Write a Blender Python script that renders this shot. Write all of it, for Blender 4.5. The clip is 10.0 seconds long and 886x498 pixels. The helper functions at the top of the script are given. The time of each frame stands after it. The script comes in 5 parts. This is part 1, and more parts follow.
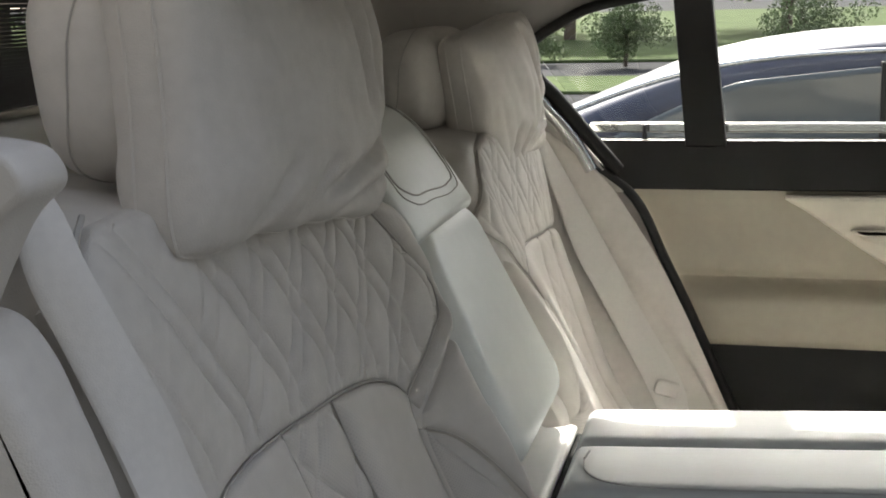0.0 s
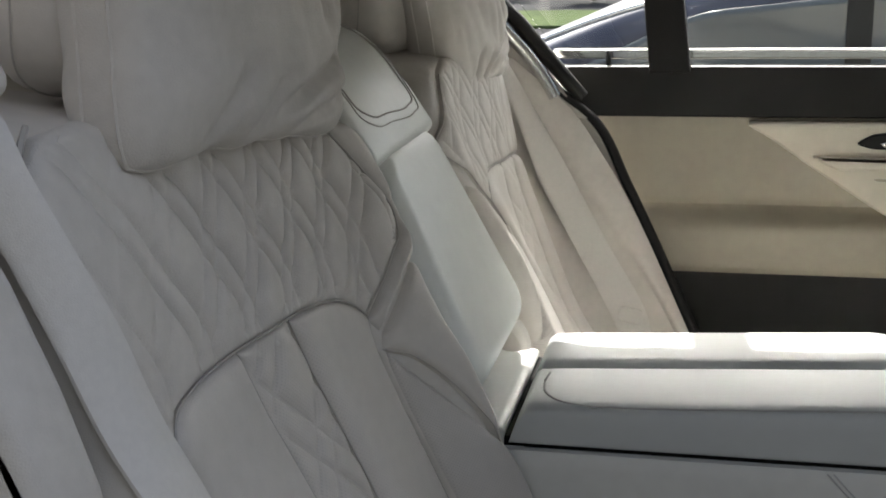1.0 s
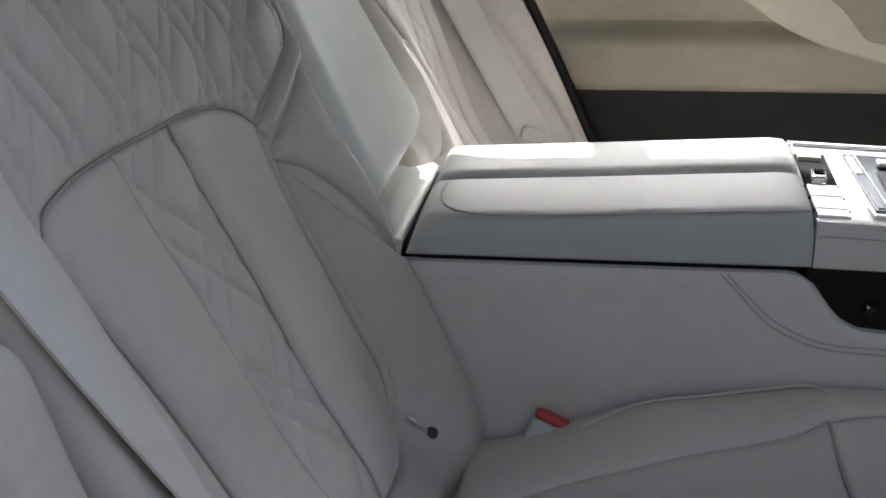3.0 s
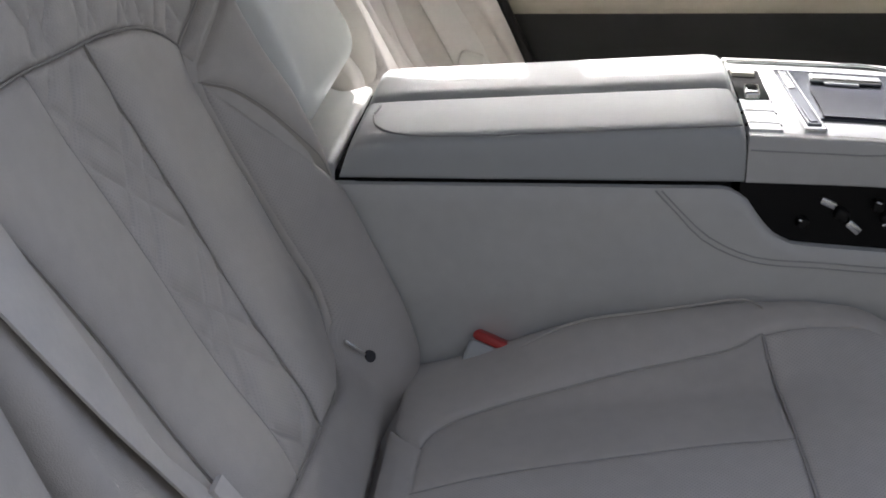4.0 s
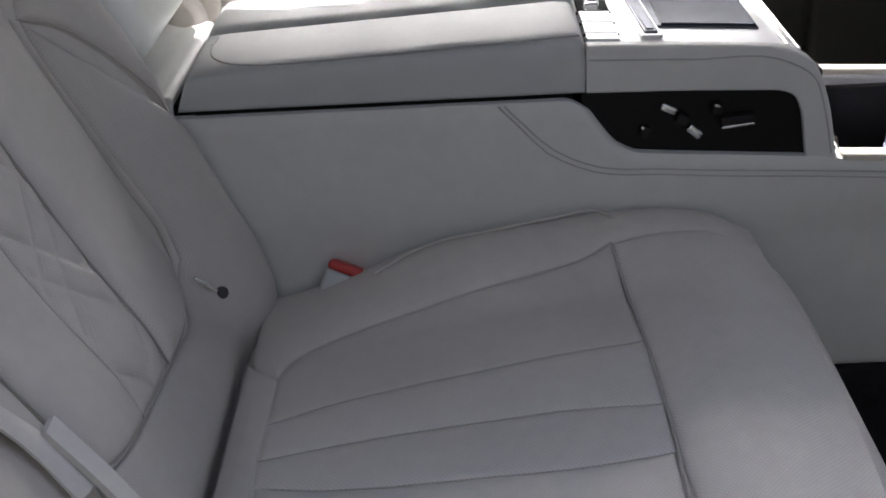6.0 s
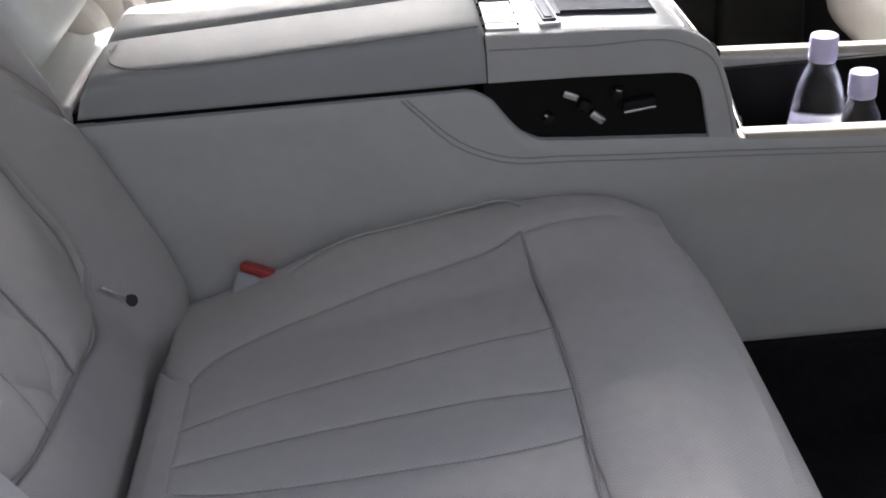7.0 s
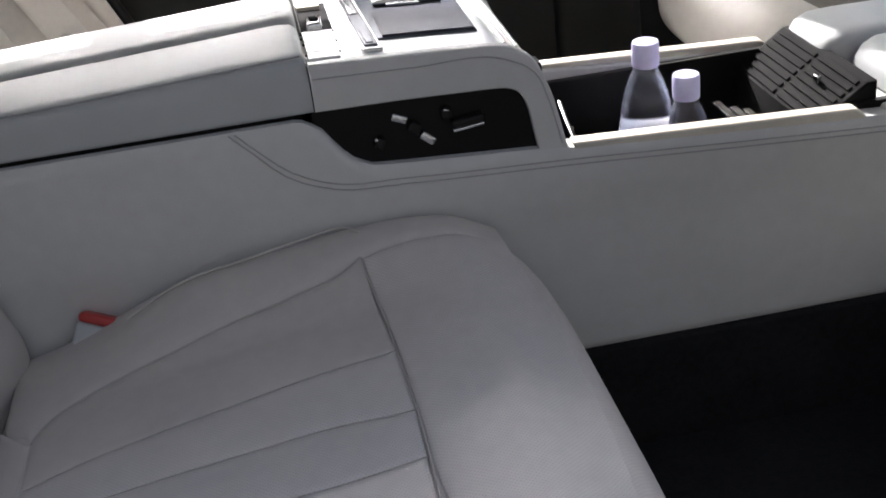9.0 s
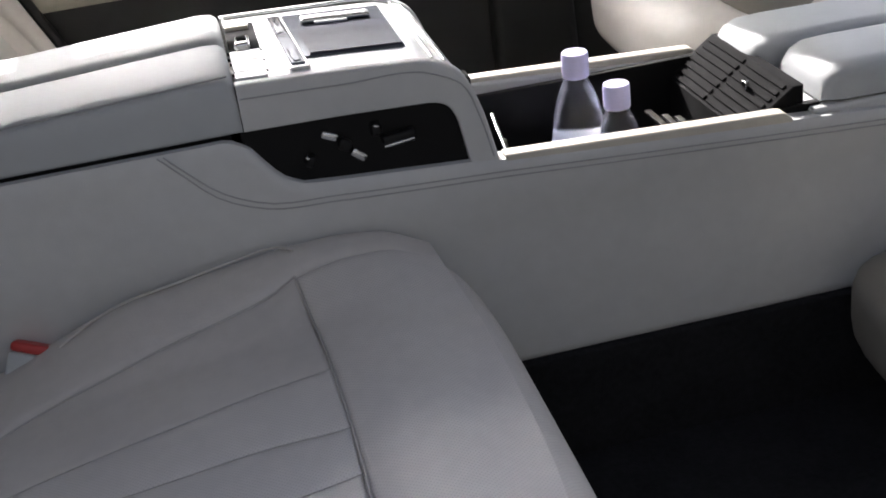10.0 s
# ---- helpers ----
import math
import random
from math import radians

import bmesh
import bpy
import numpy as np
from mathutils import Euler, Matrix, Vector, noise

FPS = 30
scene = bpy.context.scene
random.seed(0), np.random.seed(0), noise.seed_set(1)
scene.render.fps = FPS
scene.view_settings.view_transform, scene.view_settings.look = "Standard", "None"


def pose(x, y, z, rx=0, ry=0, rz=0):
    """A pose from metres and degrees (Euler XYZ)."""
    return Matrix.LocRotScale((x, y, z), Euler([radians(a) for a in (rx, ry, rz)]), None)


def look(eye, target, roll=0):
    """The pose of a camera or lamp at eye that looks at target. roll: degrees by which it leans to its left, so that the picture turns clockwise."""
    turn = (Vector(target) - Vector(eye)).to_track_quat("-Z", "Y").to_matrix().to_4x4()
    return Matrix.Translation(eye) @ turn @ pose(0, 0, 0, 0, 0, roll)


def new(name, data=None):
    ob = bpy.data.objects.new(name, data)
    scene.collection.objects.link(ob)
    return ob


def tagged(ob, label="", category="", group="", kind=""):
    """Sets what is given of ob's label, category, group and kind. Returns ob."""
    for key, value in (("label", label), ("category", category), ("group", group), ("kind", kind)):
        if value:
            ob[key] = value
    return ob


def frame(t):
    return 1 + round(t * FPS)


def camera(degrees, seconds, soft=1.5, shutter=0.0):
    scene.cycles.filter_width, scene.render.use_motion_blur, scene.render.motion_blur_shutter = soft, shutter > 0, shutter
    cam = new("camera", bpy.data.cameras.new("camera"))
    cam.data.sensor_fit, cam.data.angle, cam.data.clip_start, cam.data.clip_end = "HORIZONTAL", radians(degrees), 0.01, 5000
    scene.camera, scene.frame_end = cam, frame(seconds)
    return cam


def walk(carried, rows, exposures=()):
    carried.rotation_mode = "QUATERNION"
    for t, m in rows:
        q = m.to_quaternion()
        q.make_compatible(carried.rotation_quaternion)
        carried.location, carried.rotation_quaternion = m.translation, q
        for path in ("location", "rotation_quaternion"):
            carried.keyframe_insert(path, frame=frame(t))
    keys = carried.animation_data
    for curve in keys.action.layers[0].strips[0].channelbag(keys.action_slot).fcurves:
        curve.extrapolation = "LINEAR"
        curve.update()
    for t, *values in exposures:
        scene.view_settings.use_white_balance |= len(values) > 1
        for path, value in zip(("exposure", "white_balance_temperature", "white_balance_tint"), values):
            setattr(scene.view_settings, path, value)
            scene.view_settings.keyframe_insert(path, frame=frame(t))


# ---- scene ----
import functools

cam = camera(39.9, 10.0, 1.8)
PATH = [
    (0, (0.181, -1.323, 1.291), (-0.308, 0.573, 0.885), -1.5),
    (0.5, (0.183, -1.32, 1.286), (-0.281, 0.573, 0.837), -1.4),
    (1, (0.188, -1.316, 1.274), (-0.248, 0.569, 0.766), -1.4),
    (1.5, (0.191, -1.31, 1.265), (-0.211, 0.567, 0.703), -1.4),
    (2, (0.193, -1.306, 1.252), (-0.172, 0.556, 0.62), -1.5),
    (2.5, (0.197, -1.3, 1.243), (-0.133, 0.545, 0.546), -1.4),
    (4, (0.218, -1.291, 1.216), (0.012, 0.506, 0.364), -1.7),
    (4.5, (0.228, -1.291, 1.211), (0.055, 0.493, 0.324), -1.9),
    (5, (0.243, -1.287, 1.202), (0.111, 0.487, 0.287), -2.4),
    (5.5, (0.253, -1.288, 1.196), (0.165, 0.48, 0.265), -2.7),
    (7, (0.305, -1.291, 1.183), (0.343, 0.473, 0.242), -4.7),
    (7.5, (0.313, -1.291, 1.185), (0.409, 0.467, 0.236), -5.1),
    (8, (0.331, -1.293, 1.18), (0.47, 0.469, 0.245), -5.8),
    (8.5, (0.339, -1.294, 1.182), (0.519, 0.469, 0.254), -6.1),
    (9, (0.354, -1.296, 1.178), (0.574, 0.467, 0.258), -6.8),
    (9.5, (0.361, -1.298, 1.179), (0.622, 0.459, 0.259), -7.0),
    (10, (0.376, -1.299, 1.175), (0.669, 0.46, 0.269), -7.6),
]
walk(cam, [(t, look(eye, target, roll)) for t, eye, target, roll in PATH], [(0, 1.50, 6680, 10), (1.2, 1.43, 6500, 11), (2.5, 1.40, 6320, 13), (5, 1.43, 6340, 17), (10, 1.48, 6300, 17)])


# ---- world, sun ----
SUN_AZ, SUN_EL = 99.9, 36.5   # degrees from +x towards +y, and above the horizon
world = bpy.data.worlds.new("sky")
scene.world = world
world.use_nodes = True
wn = world.node_tree.nodes
sky = wn.new("ShaderNodeTexSky")
sky.sky_type = "NISHITA"
sky.sun_disc = False
sky.sun_elevation = radians(SUN_EL)
sky.sun_rotation = radians(90.0 - SUN_AZ)
sky.air_density, sky.dust_density = 1.0, 2.5
wn["Background"].inputs[1].default_value = 0.13
haze = wn.new("ShaderNodeHueSaturation")
haze.inputs["Saturation"].default_value = 0.55
world.node_tree.links.new(sky.outputs[0], haze.inputs["Color"])
world.node_tree.links.new(haze.outputs[0], wn["Background"].inputs[0])
sun_light = bpy.data.lights.new("sun", "SUN")
sun_light.energy, sun_light.angle, sun_light.color = 4.5, radians(0.6), (1.0, 0.965, 0.90)
sun = new("sun", sun_light)
sd = Vector((math.cos(radians(SUN_EL)) * math.cos(radians(SUN_AZ)), math.cos(radians(SUN_EL)) * math.sin(radians(SUN_AZ)), math.sin(radians(SUN_EL))))
sun.matrix_world = look(sd * 20, (0, 0, 0))


# ---- materials ----
def material(name, colour, rough=0.5, metal=0.0, grain=None, bump=0.0, var=0.06, big=6.0, spec=0.5, coat=0.0):
    """A principled surface with colour variation at two scales and a fine bump. grain: the fine scale, per metre."""
    m = bpy.data.materials.new(name)
    m.use_nodes = True
    nt, n = m.node_tree, m.node_tree.nodes
    b = n["Principled BSDF"]
    b.inputs["Roughness"].default_value, b.inputs["Metallic"].default_value = rough, metal
    b.inputs["Specular IOR Level"].default_value = spec
    b.inputs["Coat Weight"].default_value = coat
    b.inputs["Base Color"].default_value = (*colour, 1)
    tc = n.new("ShaderNodeTexCoord")
    if var:
        n1 = n.new("ShaderNodeTexNoise")
        n1.inputs["Scale"].default_value, n1.inputs["Detail"].default_value = big, 3
        n2 = n.new("ShaderNodeTexNoise")
        n2.inputs["Scale"].default_value, n2.inputs["Detail"].default_value = big * 9, 4
        add = n.new("ShaderNodeMath")
        add.operation = "ADD"
        ramp = n.new("ShaderNodeMapRange")
        ramp.inputs["From Min"].default_value, ramp.inputs["From Max"].default_value = 0.7, 1.3
        ramp.inputs["To Min"].default_value, ramp.inputs["To Max"].default_value = 1 - var, 1 + var
        mul = n.new("ShaderNodeVectorMath")
        mul.operation = "SCALE"
        mul.inputs[0].default_value = colour
        for q in (n1, n2):
            nt.links.new(tc.outputs["Object"], q.inputs["Vector"])
        nt.links.new(n1.outputs[0], add.inputs[0])
        nt.links.new(n2.outputs[0], add.inputs[1])
        nt.links.new(add.outputs[0], ramp.inputs[0])
        nt.links.new(ramp.outputs[0], mul.inputs["Scale"])
        nt.links.new(mul.outputs[0], b.inputs["Base Color"])
        rr = n.new("ShaderNodeMapRange")
        rr.inputs["To Min"].default_value, rr.inputs["To Max"].default_value = rough * 0.94, min(1, rough * 1.06)
        nt.links.new(n2.outputs[0], rr.inputs[0])
        nt.links.new(rr.outputs[0], b.inputs["Roughness"])
    if grain:
        v = n.new("ShaderNodeTexVoronoi")
        v.inputs["Scale"].default_value = grain
        nt.links.new(tc.outputs["Object"], v.inputs["Vector"])
        bp = n.new("ShaderNodeBump")
        bp.inputs["Strength"].default_value, bp.inputs["Distance"].default_value = bump, 0.0006
        nt.links.new(v.outputs["Distance"], bp.inputs["Height"])
        nt.links.new(bp.outputs[0], b.inputs["Normal"])
    return m


def perforate(m, pitch, axes, turn=0.7854, deep=0.44):
    """Rows of small punched holes in a leather, in the plane of the two named axes."""
    nt, n = m.node_tree, m.node_tree.nodes
    b = n["Principled BSDF"]
    tc = n.new("ShaderNodeTexCoord")
    sep = n.new("ShaderNodeSeparateXYZ")
    nt.links.new(tc.outputs["Object"], sep.inputs[0])
    comb = n.new("ShaderNodeCombineXYZ")
    for k, a in enumerate(axes):
        nt.links.new(sep.outputs[a], comb.inputs[k])
    mp = n.new("ShaderNodeMapping")
    mp.inputs["Rotation"].default_value = (0, 0, turn)
    mp.inputs["Scale"].default_value = (1 / pitch, 1 / pitch, 1)
    nt.links.new(comb.outputs[0], mp.inputs[0])
    fr = n.new("ShaderNodeVectorMath")
    fr.operation = "FRACTION"
    nt.links.new(mp.outputs[0], fr.inputs[0])
    dist = n.new("ShaderNodeVectorMath")
    dist.operation = "DISTANCE"
    dist.inputs[1].default_value = (0.5, 0.5, 0)
    sub = n.new("ShaderNodeVectorMath")
    sub.operation = "MULTIPLY"
    sub.inputs[1].default_value = (1, 1, 0)
    nt.links.new(fr.outputs[0], sub.inputs[0])
    nt.links.new(sub.outputs[0], dist.inputs[0])
    hole = n.new("ShaderNodeMapRange")
    hole.inputs["From Min"].default_value, hole.inputs["From Max"].default_value = 0.14, 0.34
    nt.links.new(dist.outputs["Value"], hole.inputs[0])
    old = b.inputs["Base Color"].links[0].from_socket
    mix = n.new("ShaderNodeMix")
    mix.data_type = "RGBA"
    mix.inputs[6].default_value = (deep, deep * 0.95, deep * 0.89, 1)
    nt.links.new(hole.outputs[0], mix.inputs[0])
    nt.links.new(old, mix.inputs[7])
    nt.links.new(mix.outputs[2], b.inputs["Base Color"])
    return m


CREAM = (0.56, 0.53, 0.49)
leather = material("cream leather", CREAM, 0.48, 0, 900, 0.35, 0.05, 7)
leather_soft = material("soft cream leather", (0.58, 0.55, 0.51), 0.55, 0, 700, 0.4, 0.06, 9)
leather_perf = perforate(material("perforated cream leather", (0.63, 0.60, 0.56), 0.62, 0, 900, 0.3, 0.05, 7, 0.3), 0.0029, (0, 1), 0.7854, 0.52)
leather_perf_back = perforate(material("perforated backrest leather", CREAM, 0.5, 0, 900, 0.3, 0.05, 7), 0.0028, (1, 2), 0.785, 0.50)
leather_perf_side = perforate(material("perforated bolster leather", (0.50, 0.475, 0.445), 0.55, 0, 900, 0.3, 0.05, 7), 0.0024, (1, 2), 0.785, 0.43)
stitch_mat = material("pale grey stitching", (0.38, 0.385, 0.38), 0.7, 0, None, 0, 0.05, 30)
# bluish base: the sky's tint on the lids is put into the colour
leather_smooth = material("smooth cream leather with sky tint", (0.460, 0.480, 0.480), 0.55, 0, 1100, 0.12, 0.03, 5, 0.5)
# lighter than the lids: brightness of the lit centre armrest put into albedo
cap_leather = material("polished cream leather lightened for skylight", (0.76, 0.78, 0.745), 0.34, 0, 1100, 0.12, 0.03, 5, 0.8)
console_leather = material("grey cream console leather", (0.585, 0.588, 0.568), 0.5, 0, 1000, 0.25, 0.04, 6)
welt_mat = material("seam thread", (0.40, 0.38, 0.35), 0.6, 0, None, 0, 0.05, 30)
belt_mat = material("beige belt webbing", (0.66, 0.635, 0.60), 0.65, 0, 900, 0.25, 0.04, 20)
beige = material("beige door leather", (0.36, 0.33, 0.265), 0.5, 0, 800, 0.35, 0.05, 6)
beige_pale = material("pale beige leather", (0.60, 0.56, 0.47), 0.45, 0, 800, 0.3, 0.05, 6)
dark_trim = material("black plastic trim", (0.008, 0.0076, 0.0072), 0.55, 0, 1200, 0.4, 0.12, 10, 0.3)
carpet = material("black carpet", (0.018, 0.018, 0.019), 0.95, 0, 500, 1.0, 0.25, 14, 0.1)
gloss_black = material("piano black", (0.003, 0.003, 0.003), 0.45, 0, None, 0, 0.05, 10, 0.25, 0.0)
silver = material("satin silver trim", (0.74, 0.75, 0.74), 0.24, 1.0, None, 0, 0.03, 20)
silver_top = material("pale polished trim", (0.90, 0.91, 0.90), 0.3, 0.5, None, 0, 0.02, 12)
chrome = material("chrome", (0.85, 0.85, 0.84), 0.1, 1.0, None, 0, 0.02, 20)
gap = material("dark gap", (0.008, 0.008, 0.008), 0.9, 0, None, 0, 0.1, 20, 0.1)
red = material("red button plastic", (0.45, 0.045, 0.04), 0.4, 0, None, 0, 0.06, 30)
headliner = material("grey headliner cloth", (0.42, 0.40, 0.37), 0.9, 0, 700, 0.5, 0.05, 5)
screen_mat = material("dark display glass", (0.028, 0.030, 0.048), 0.2, 0, None, 0, 0.04, 6, 0.2)
cap_mat = material("pale violet plastic cap", (0.60, 0.58, 0.86), 0.35, 0, None, 0, 0.04, 30)


def glass_material(name, tint=(1, 1, 1), rough=0.0, ior=1.45, clear=1.0):
    m = bpy.data.materials.new(name)
    m.use_nodes = True
    b = m.node_tree.nodes["Principled BSDF"]
    b.inputs["Base Color"].default_value = (*tint, 1)
    b.inputs["Transmission Weight"].default_value = clear
    b.inputs["Roughness"].default_value, b.inputs["IOR"].default_value = rough, ior
    return m


pane_glass = glass_material("window glass", (0.93, 0.95, 0.94))
bottle_glass = glass_material("clear bottle plastic", (0.97, 0.98, 1.0), 0.0, 1.33, 1.0)
crinkle = bottle_glass.node_tree.nodes.new("ShaderNodeTexNoise")
crinkle.inputs["Scale"].default_value = 70
dent = bottle_glass.node_tree.nodes.new("ShaderNodeBump")
dent.inputs["Strength"].default_value, dent.inputs["Distance"].default_value = 0.25, 0.0015
bottle_glass.node_tree.links.new(crinkle.outputs[0], dent.inputs["Height"])
bottle_glass.node_tree.links.new(dent.outputs[0], bottle_glass.node_tree.nodes["Principled BSDF"].inputs["Normal"])


# ---- mesh helpers ----
def obj(name, verts, faces, mat, parent=None, label="", smooth=True):
    me = bpy.data.meshes.new(name)
    me.from_pydata([tuple(v) for v in verts], [], faces)
    me.update()
    if smooth:
        me.shade_smooth()
        me.set_sharp_from_angle(angle=radians(50))
    me.materials.append(mat)
    o = new(name, me)
    if parent is not None:
        o.parent = parent
    if label:
        o["label"] = label
    return o


def part(name, bm, mat, parent=None, label="", smooth=False):
    me = bpy.data.meshes.new(name)
    bmesh.ops.recalc_face_normals(bm, faces=bm.faces)
    if smooth:
        for f in bm.faces:
            f.smooth = True
        for e in bm.edges:
            if len(e.link_faces) == 2 and e.calc_face_angle(0) > radians(32):
                e.smooth = False
    bm.to_mesh(me)
    bm.free()
    me.materials.append(mat)
    o = new(name, me)
    if parent is not None:
        o.parent = parent
    if label:
        o["label"] = label
    return o


def thing(name, label, category, group="", kind=""):
    return tagged(new(name), label, category, group, kind)


def box(x0, x1, y0, y1, z0, z1, bevel=0.0, segs=3):
    bm = bmesh.new()
    bmesh.ops.create_cube(bm, size=1)
    for v in bm.verts:
        v.co = Vector((x0 + (v.co.x + 0.5) * (x1 - x0), y0 + (v.co.y + 0.5) * (y1 - y0), z0 + (v.co.z + 0.5) * (z1 - z0)))
    if bevel:
        bmesh.ops.bevel(bm, geom=bm.edges[:], offset=bevel, segments=segs, profile=0.5, affect="EDGES")
    return bm


def prism(pts, y0, y1, bevel=0.0, axis="y", segs=3):
    """A polygon in the plane across the axis, drawn out along it, with rounded rims."""
    def at(a, b, c):
        return {"y": (a, c, b), "x": (c, a, b), "z": (a, b, c)}[axis]
    p = np.array(pts, float)
    keep = [k for k in range(len(p)) if np.linalg.norm(p[k] - p[k - 1]) > 1e-6]
    p = p[keep]
    x, y = p[:, 0], p[:, 1]
    if np.sum(x * np.roll(y, -1) - y * np.roll(x, -1)) < 0:
        p = p[::-1]
    e = np.roll(p, -1, 0) - p
    e /= np.linalg.norm(e, axis=1)[:, None]
    n = np.stack([-e[:, 1], e[:, 0]], 1)
    m = n + np.roll(n, 1, 0)
    m /= np.maximum(1.0 + (n * np.roll(n, 1, 0)).sum(1), 0.35)[:, None]
    ln = np.linalg.norm(np.roll(p, -1, 0) - p, axis=1)
    turn = np.arccos(np.clip((e * np.roll(e, 1, 0)).sum(1), -1, 1))
    tight = 0.85 * np.minimum(ln, np.roll(ln, 1)) / np.maximum(2 * np.tan(turn / 2), 1e-3)
    lo, hi = min(y0, y1), max(y0, y1)
    bevel = min(bevel, (hi - lo) * 0.49)
    levels = [(bevel, lo)] if not bevel else [(bevel * (1 - math.sin(k / segs * math.pi / 2)), lo + bevel * (1 - math.cos(k / segs * math.pi / 2))) for k in range(segs + 1)]
    levels = levels + [(d, lo + hi - c) for d, c in reversed(levels)]
    bm = bmesh.new()
    rings = [[bm.verts.new(at(*(q + v * min(d, w)), c)) for q, v, w in zip(p, m, tight)] for d, c in levels]
    for a, b in zip(rings, rings[1:]):
        for k in range(len(p)):
            bm.faces.new((a[k], a[(k + 1) % len(p)], b[(k + 1) % len(p)], b[k]))
    caps = [bm.faces.new(list(reversed(rings[0]))), bm.faces.new(rings[-1])]
    bm.normal_update()
    for f in caps:
        for ed in f.edges:
            ed.smooth = False
    bmesh.ops.triangulate(bm, faces=caps, ngon_method="EAR_CLIP")
    return bm


def spline(pts, closed=False):
    """A smooth curve through the points, by arc length; s from 0 to 1."""
    p = np.array(pts, float)
    d = np.r_[0, np.cumsum(np.linalg.norm(np.diff(p, axis=0), axis=1))]
    d /= d[-1]
    if len(p) == 2:
        return lambda s: p[0] + (p[1] - p[0]) * s
    m = np.gradient(p, d, axis=0)

    def at(s):
        s = min(max(s, 0), 1)
        k = min(max(int(np.searchsorted(d, s, side="right")) - 1, 0), len(p) - 2)
        h = d[k + 1] - d[k]
        q = (s - d[k]) / h
        return ((2 * q**3 - 3 * q * q + 1) * p[k] + (q**3 - 2 * q * q + q) * h * m[k] + (3 * q * q - 2 * q**3) * p[k + 1] + (q**3 - q * q) * h * m[k + 1])
    return at


def coons(bottom, top, left, right):
    """A patch between four curves: bottom and top run left to right, left and right run bottom to top."""
    b, t, l, r = (functools.lru_cache(maxsize=2000)(spline(c) if not callable(c) else c) for c in (bottom, top, left, right))
    c00, c10, c01, c11 = b(0), b(1), t(0), t(1)

    def at(u, v):
        return (1 - v) * b(u) + v * t(u) + (1 - u) * l(v) + u * r(v) - ((1 - u) * (1 - v) * c00 + u * (1 - v) * c10 + (1 - u) * v * c01 + u * v * c11)
    return at


def grid_faces(nu, nv):
    return [(j * (nu + 1) + i, j * (nu + 1) + i + 1, (j + 1) * (nu + 1) + i + 1, (j + 1) * (nu + 1) + i) for j in range(nv) for i in range(nu)]


def with_skirt(verts, nu, nv, back):
    """Adds a rim that runs back from the border of a grid, and closes it behind."""
    faces = grid_faces(nu, nv)
    ring = [i for i in range(nu + 1)] + [(j) * (nu + 1) + nu for j in range(1, nv + 1)] + [nv * (nu + 1) + i for i in range(nu - 1, -1, -1)] + [j * (nu + 1) for j in range(nv - 1, 0, -1)]
    base = len(verts)
    verts = list(verts) + [np.array(verts[k]) + back for k in ring]
    n = len(ring)
    for k in range(n):
        faces.append((ring[(k + 1) % n], ring[k], base + k, base + (k + 1) % n))
    return verts, faces


def rounded_bar(sections, name, mat, parent, label=""):
    """A closed loft through rings of equal length, capped at both ends."""
    n = len(sections[0])
    verts = [p for ring in sections for p in ring]
    faces = [(k * n + i, k * n + (i + 1) % n, (k + 1) * n + (i + 1) % n, (k + 1) * n + i) for k in range(len(sections) - 1) for i in range(n)]
    faces += [tuple(range(n - 1, -1, -1)), tuple(range((len(sections) - 1) * n, len(sections) * n))]
    return obj(name, verts, faces, mat, parent, label)


def tube(pts, r, mat, name, parent, label="", n=10, flat=1.0):
    """A round cord along a smooth line."""
    c = spline(pts)
    steps = max(12, 6 * len(pts))
    rings = []
    for k in range(steps + 1):
        p = c(k / steps)
        t = c(min(1, k / steps + 0.01)) - c(max(0, k / steps - 0.01))
        t = Vector(t).normalized()
        a = t.cross(Vector((0, 1, 0.02))).normalized()
        b = t.cross(a)
        rings.append([tuple(Vector(p) + a * (r * math.cos(2 * math.pi * i / n)) + b * (r * flat * math.sin(2 * math.pi * i / n))) for i in range(n)])
    return rounded_bar(rings, name, mat, parent, label)


def smooth01(a, b, x):
    q = min(max((x - a) / (b - a), 0), 1)
    return q * q * (3 - 2 * q)


# ---- rear seats ----
SEAT_Y = -0.457
BACK_N = np.array([0.932, 0, 0.362])
PZ = [0.46, 0.52, 0.582, 0.70, 0.80, 0.93, 1.00, 1.10, 1.16, 1.20]
PX = [0.060, 0.033, 0.007, -0.040, -0.078, -0.128, -0.148, -0.170, -0.190, -0.215]
# half width of the backrest towards the console, by height
EDGE_Z = [0.50, 0.60, 0.90, 0.94, 0.97, 1.00, 1.04, 1.10, 1.18]
EDGE_W = [0.279, 0.275, 0.268, 0.278, 0.298, 0.309, 0.292, 0.262, 0.235]


def back_x(y, z):
    """The front of the right backrest."""
    w = y - SEAT_Y
    x = float(np.interp(z, PZ, PX))
    bol = float(np.interp(z, [0.5, 0.58, 0.64, 0.86, 0.95, 1.0, 1.1, 1.18], [0.03, 0.055, 0.062, 0.055, 0.034, 0.022, 0.012, 0.0]))
    x += bol * smooth01(0.165, 0.275, abs(w)) * (1.0 if w > 0 else 0.5)
    x += 0.022 * math.exp(-((z - 0.65) / 0.07) ** 2) * (1 - smooth01(0.08, 0.2, abs(w)))
    x += 0.020 * math.exp(-((z - 0.575) / 0.035) ** 2) * (1 - smooth01(0.16, 0.28, abs(w)))
    edge = float(np.interp(z, EDGE_Z, EDGE_W)) if w > 0 else 0.285
    x -= 0.05 * smooth01(edge - 0.012, edge + 0.03, abs(w))
    return x


